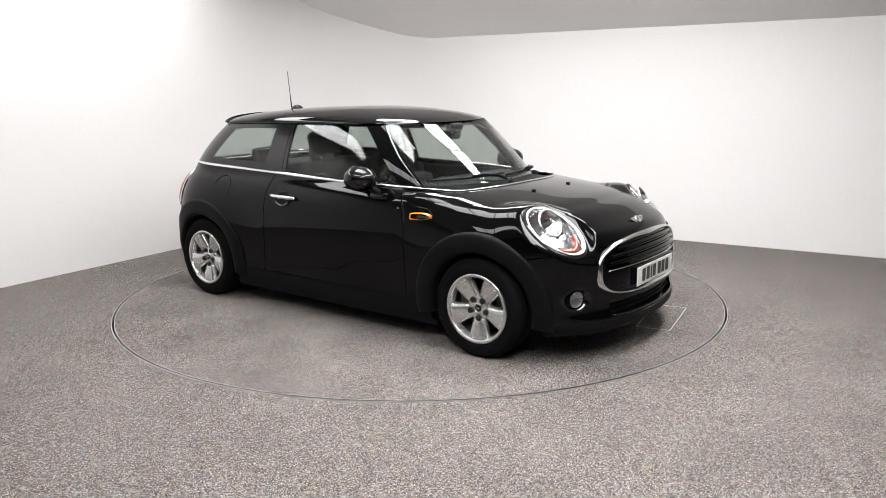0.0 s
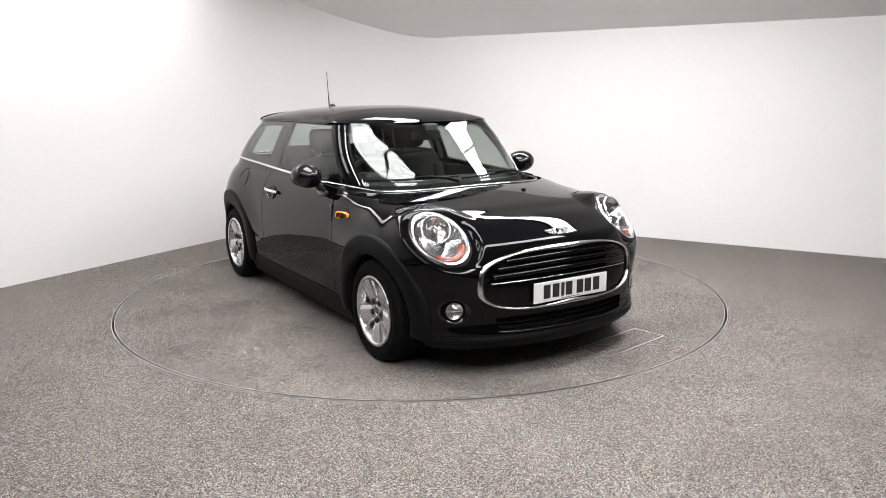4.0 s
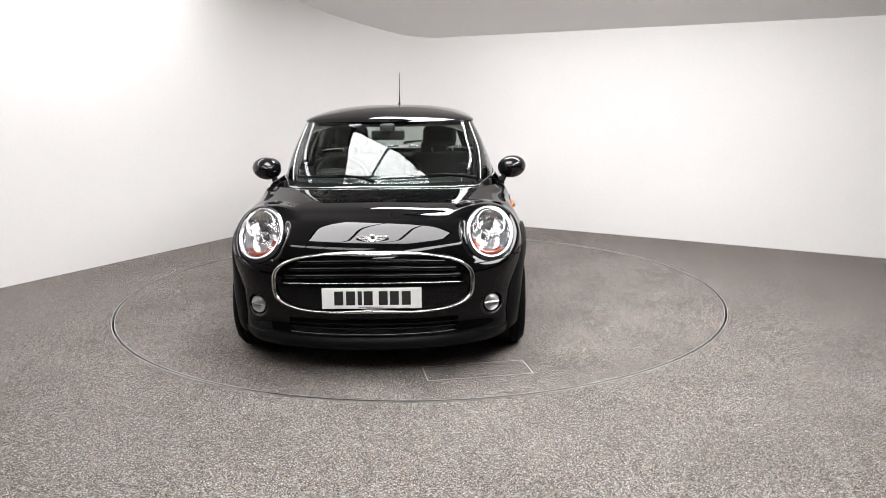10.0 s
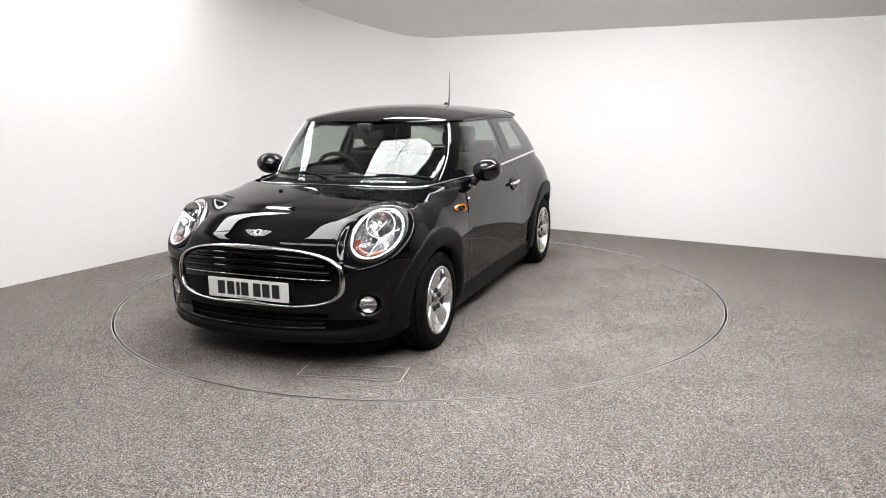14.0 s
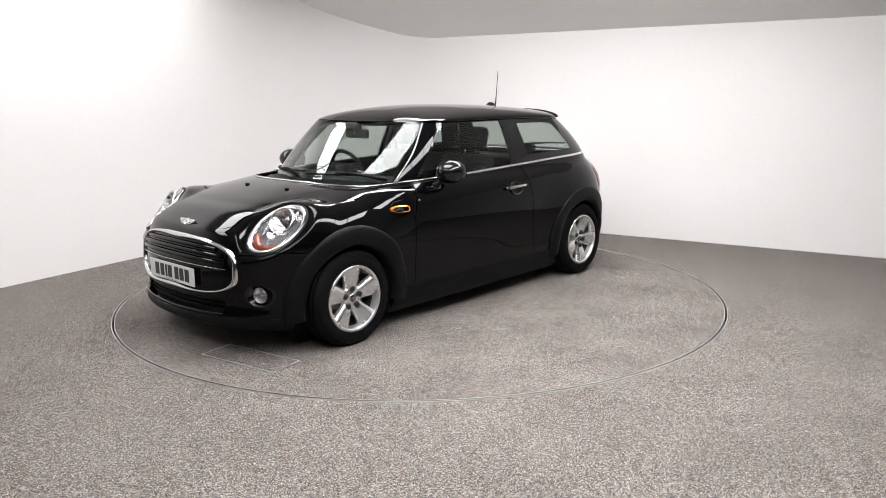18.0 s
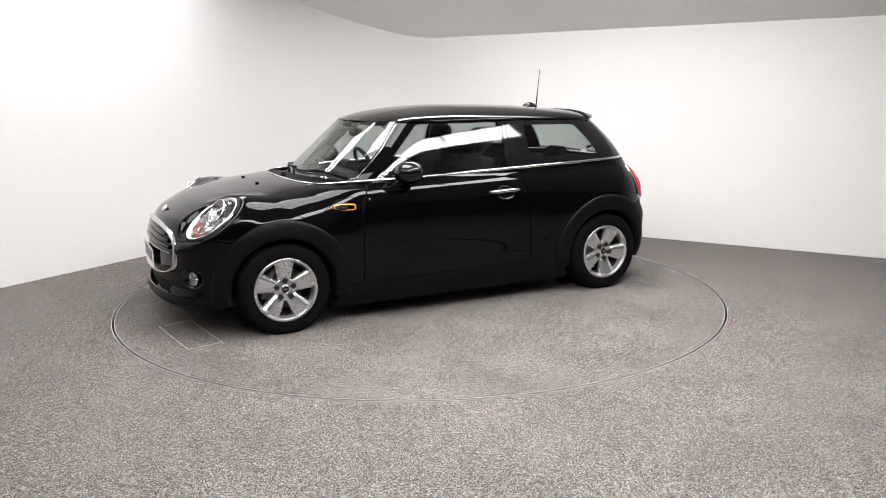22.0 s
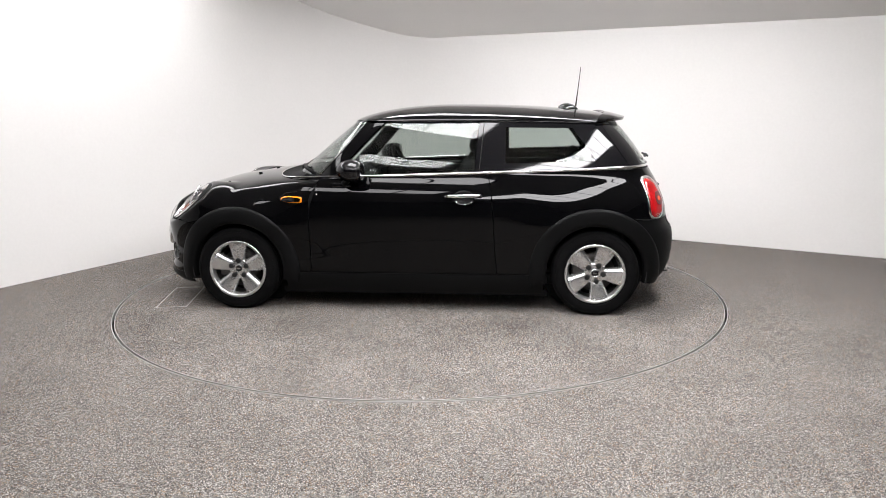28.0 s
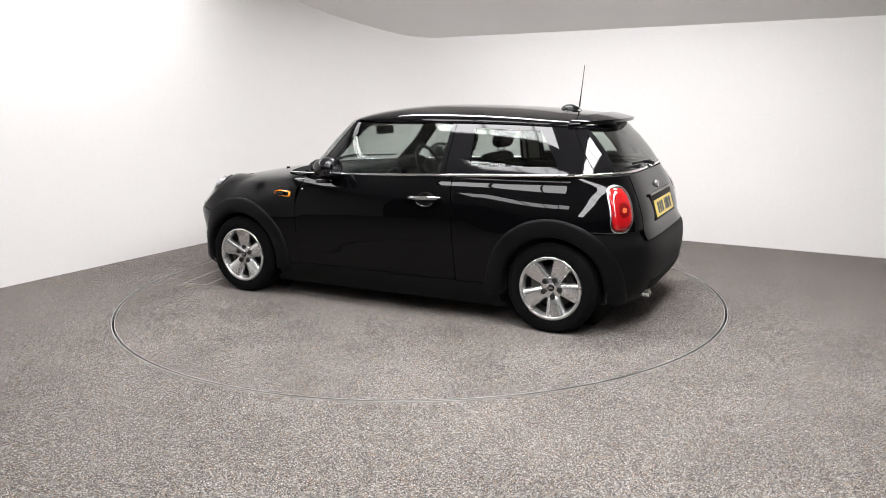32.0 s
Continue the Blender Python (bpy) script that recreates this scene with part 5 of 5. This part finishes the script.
# ---- cabin furniture ----
def soft_block(name, lo, hi, m, mat, parent, bevel, label=""):
    bm = bmesh.new()
    box(bm, lo, hi, m, bevel, 4)
    return part(name, bm, mat, parent, label, angle=1.2)


def build_interior():
    for s in (1, -1):
        seat = soft_block("front_seat", (-0.30, -0.25, 0.38), (0.22, 0.25, 0.52), Matrix.Translation((0, 0.355 * s, 0)), CLOTH, car, 0.05, "black cloth front seat")
        m = Matrix.Translation((-0.22, 0.355 * s, 0.46)) @ Matrix.Rotation(radians(-17), 4, "Y")
        soft_block("backrest", (-0.06, -0.235, 0.0), (0.07, 0.235, 0.60), m, CLOTH, seat, 0.055)
        for k in (1, -1):
            soft_block("bolster", (-0.03, 0.19 * k - 0.045, 0.06), (0.115, 0.19 * k + 0.045, 0.50), m, CLOTH, seat, 0.035)
        soft_block("headrest", (-0.045, -0.135, 0.645), (0.055, 0.135, 0.815), m, CLOTH, seat, 0.05)
        for k in (1, -1):
            v, f = tube([m @ Vector((0.0, 0.06 * k, 0.56)), m @ Vector((0.0, 0.06 * k, 0.68))], 0.007, 8)
            link_mesh("headrest_post", v, f, CHROME, seat)
        rear_seat_m = Matrix.Translation((-0.93, 0.30 * s, 0.48)) @ Matrix.Rotation(radians(-22), 4, "Y")
        rs = soft_block("rear_seat", (-0.06, -0.27, 0.0), (0.06, 0.27, 0.50), rear_seat_m, CLOTH, car, 0.05, "black cloth rear seat")
        soft_block("headrest", (-0.04, -0.12, 0.50), (0.04, 0.12, 0.64), rear_seat_m, CLOTH, rs, 0.04)
        # grey inner lining of the pillars
        g = cabin_patch(lambda w: t_at_x(-0.46 + 0 * w, w), lambda w: t_at_x(-0.60 + 0 * w, w), 0.0, 1.0, s, 6, 12) - np.array([0, 0.028 * s, 0])
        shell("pillar_lining", g, LINING, car, 0.006, "grey pillar lining", out=-1.0 * s)
        v, f = tube([(-0.50, 0.63 * s, 1.20), (-0.505, 0.665 * s, 1.05), (-0.51, 0.70 * s, 0.90)], 0.022, 6, squash=0.1)
        link_mesh("seat_belt", v, f, CLOTH, car)
        soft_block("door_card", (-0.50, 0.70 * s - 0.012, 0.35), (0.60, 0.70 * s + 0.012, 0.925), None, DASH, car, 0.01)
        soft_block("side_trim", (-1.45, 0.68 * s - 0.012, 0.35), (-0.51, 0.68 * s + 0.012, 0.955), None, DASH, car, 0.01)
    soft_block("rear_bench", (-0.95, -0.62, 0.34), (-0.45, 0.62, 0.49), None, CLOTH, car, 0.06, "black cloth rear bench")
    # dashboard follows the windscreen's foot
    rows = []
    for u in np.linspace(0, 1, 10):
        y = np.linspace(-0.62, 0.62, 30)
        x = 0.80 - 0.39 * u - 0.30 * (np.abs(y) / 0.70) ** 2.6 * (1 - u)
        z = 0.908 - 0.015 * (y / 0.68) ** 2 + 0.018 * math.sin(math.pi * u) - 0.25 * max(0, (u - 0.82) / 0.18) ** 1.5
        rows.append(np.stack([x, y, z], -1))
    dash = shell("dashboard", np.array(rows), DASH, car, 0.02, "dark dashboard", out=1.0)
    soft_block("instrument_hood", (0.34, -0.50, 0.90), (0.48, -0.22, 0.985), None, DASH, dash, 0.035)
    soft_block("lower_dash", (0.40, -0.66, 0.45), (0.80, 0.66, 0.90), None, DASH, dash, 0.03)
    v, f = lathe([(-0.02, 0.105), (0.012, 0.125), (0.016, 0.115), (0.0, 0.0)], 40, "z")
    m = Matrix.Translation((0.385, 0, 0.80)) @ Matrix.Rotation(radians(-90), 4, "Y")
    link_mesh("centre_dial", [m @ Vector(p) for p in v], f, SATIN, dash)
    for k in (-0.58, 0.58, -0.17, 0.17):
        v, f = lathe([(-0.02, 0.045), (0.01, 0.05), (0.012, 0.04), (0.0, 0.0)], 28, "z")
        m2 = Matrix.Translation((0.39, k, 0.85)) @ Matrix.Rotation(radians(-90), 4, "Y")
        link_mesh("air_vent", [m2 @ Vector(p) for p in v], f, GLOSS, dash)
    # steering wheel before the driver on the right
    m = Matrix.Translation((0.235, -0.355, 0.905)) @ Matrix.Rotation(radians(-66), 4, "Y")
    a = np.linspace(0, 2 * math.pi, 48, endpoint=False)
    v, f = tube([m @ Vector((0.178 * math.cos(t), 0.178 * math.sin(t), 0)) for t in a], 0.016, 10, closed=True, up=tuple(m.to_3x3() @ Vector((0, 0, 1))))
    sw = link_mesh("steering_wheel", v, f, DASH, car, "black three-spoke steering wheel")
    v, f = lathe([(-0.04, 0.05), (0.0, 0.065), (0.02, 0.055), (0.026, 0.0)], 32, "z")
    link_mesh("wheel_boss", [m @ Vector(p) for p in v], f, DASH, sw)
    for t in (90, -90, 180):
        c, d = math.cos(radians(t)), math.sin(radians(t))
        v, f = tube([m @ Vector((0.04 * c, 0.04 * d, 0)), m @ Vector((0.175 * c, 0.175 * d, 0))], [0.02, 0.014], 8, squash=0.6)
        link_mesh("wheel_spoke", v, f, SATIN, sw)
    # rear-view mirror
    soft_block("rear_view_mirror", (0.43, -0.115, 1.185), (0.465, 0.115, 1.25), None, DASH, car, 0.016, "dark rear-view mirror")
    v, f = tube([(0.47, 0, 1.23), (0.53, 0, 1.265)], 0.014, 8)
    link_mesh("mirror_stalk", v, f, DASH, car)
    soft_block("sensor_box", (0.44, -0.05, 1.245), (0.53, 0.05, 1.30), None, DASH, car, 0.015)
    # headlining under the roof, parcel shelf
    xs, q = np.linspace(0.40, -1.30, 16), np.linspace(-0.53, 0.53, 14)
    zc = pchip(xs, [0.42, 0.2, -0.2, -0.8, -1.3], [1.30, 1.35, 1.375, 1.355, 1.30])
    g = np.stack(np.broadcast_arrays(xs[:, None], q[None, :], zc[:, None] - 0.08 * (np.abs(q) / 0.55)[None, :] ** 3), -1)
    shell("headlining", g, LINING, car, 0.006, "pale grey headlining", out=1.0)
    soft_block("parcel_shelf", (-1.56, -0.56, 0.925), (-1.12, 0.56, 0.945), None, DASH, car, 0.008)
    soft_block("cabin_floor", (-1.5, -0.66, 0.26), (0.85, 0.66, 0.30), None, INNER, car, 0.01)
    soft_block("bulkhead", (0.83, -0.60, 0.30), (0.86, 0.60, 0.90), None, INNER, car, 0.005)


build_interior()


# ---- what turns ----
def heading(t):
    """Degrees by which the turntable has turned at t seconds."""
    k = TURN
    return k[0] + k[1] * t + k[2] * t ** 2 + k[3] * t ** 3 + k[4] * t ** 4 + k[5] * t ** 5


def motions():
    rows, disc = [], []
    for i in range(17):
        t = 2.0 * i
        h = heading(t)
        c, s = math.cos(radians(h)), math.sin(radians(h))
        ox, oy = CAR_AT
        rows.append((t, pose(ox * c - oy * s, ox * s + oy * c, -0.003, 0, 0, h)))
        disc.append((t, pose(0, 0, 0, 0, 0, h)))
    walk(car, rows)
    walk(turntable, disc)


CAR_AT = (-0.0140, -0.2103)
TURN = (-38.6631259, -5.03853414, -0.0515234955, 0.00352126168, -0.000103096767, 1.08982695e-06)
motions()
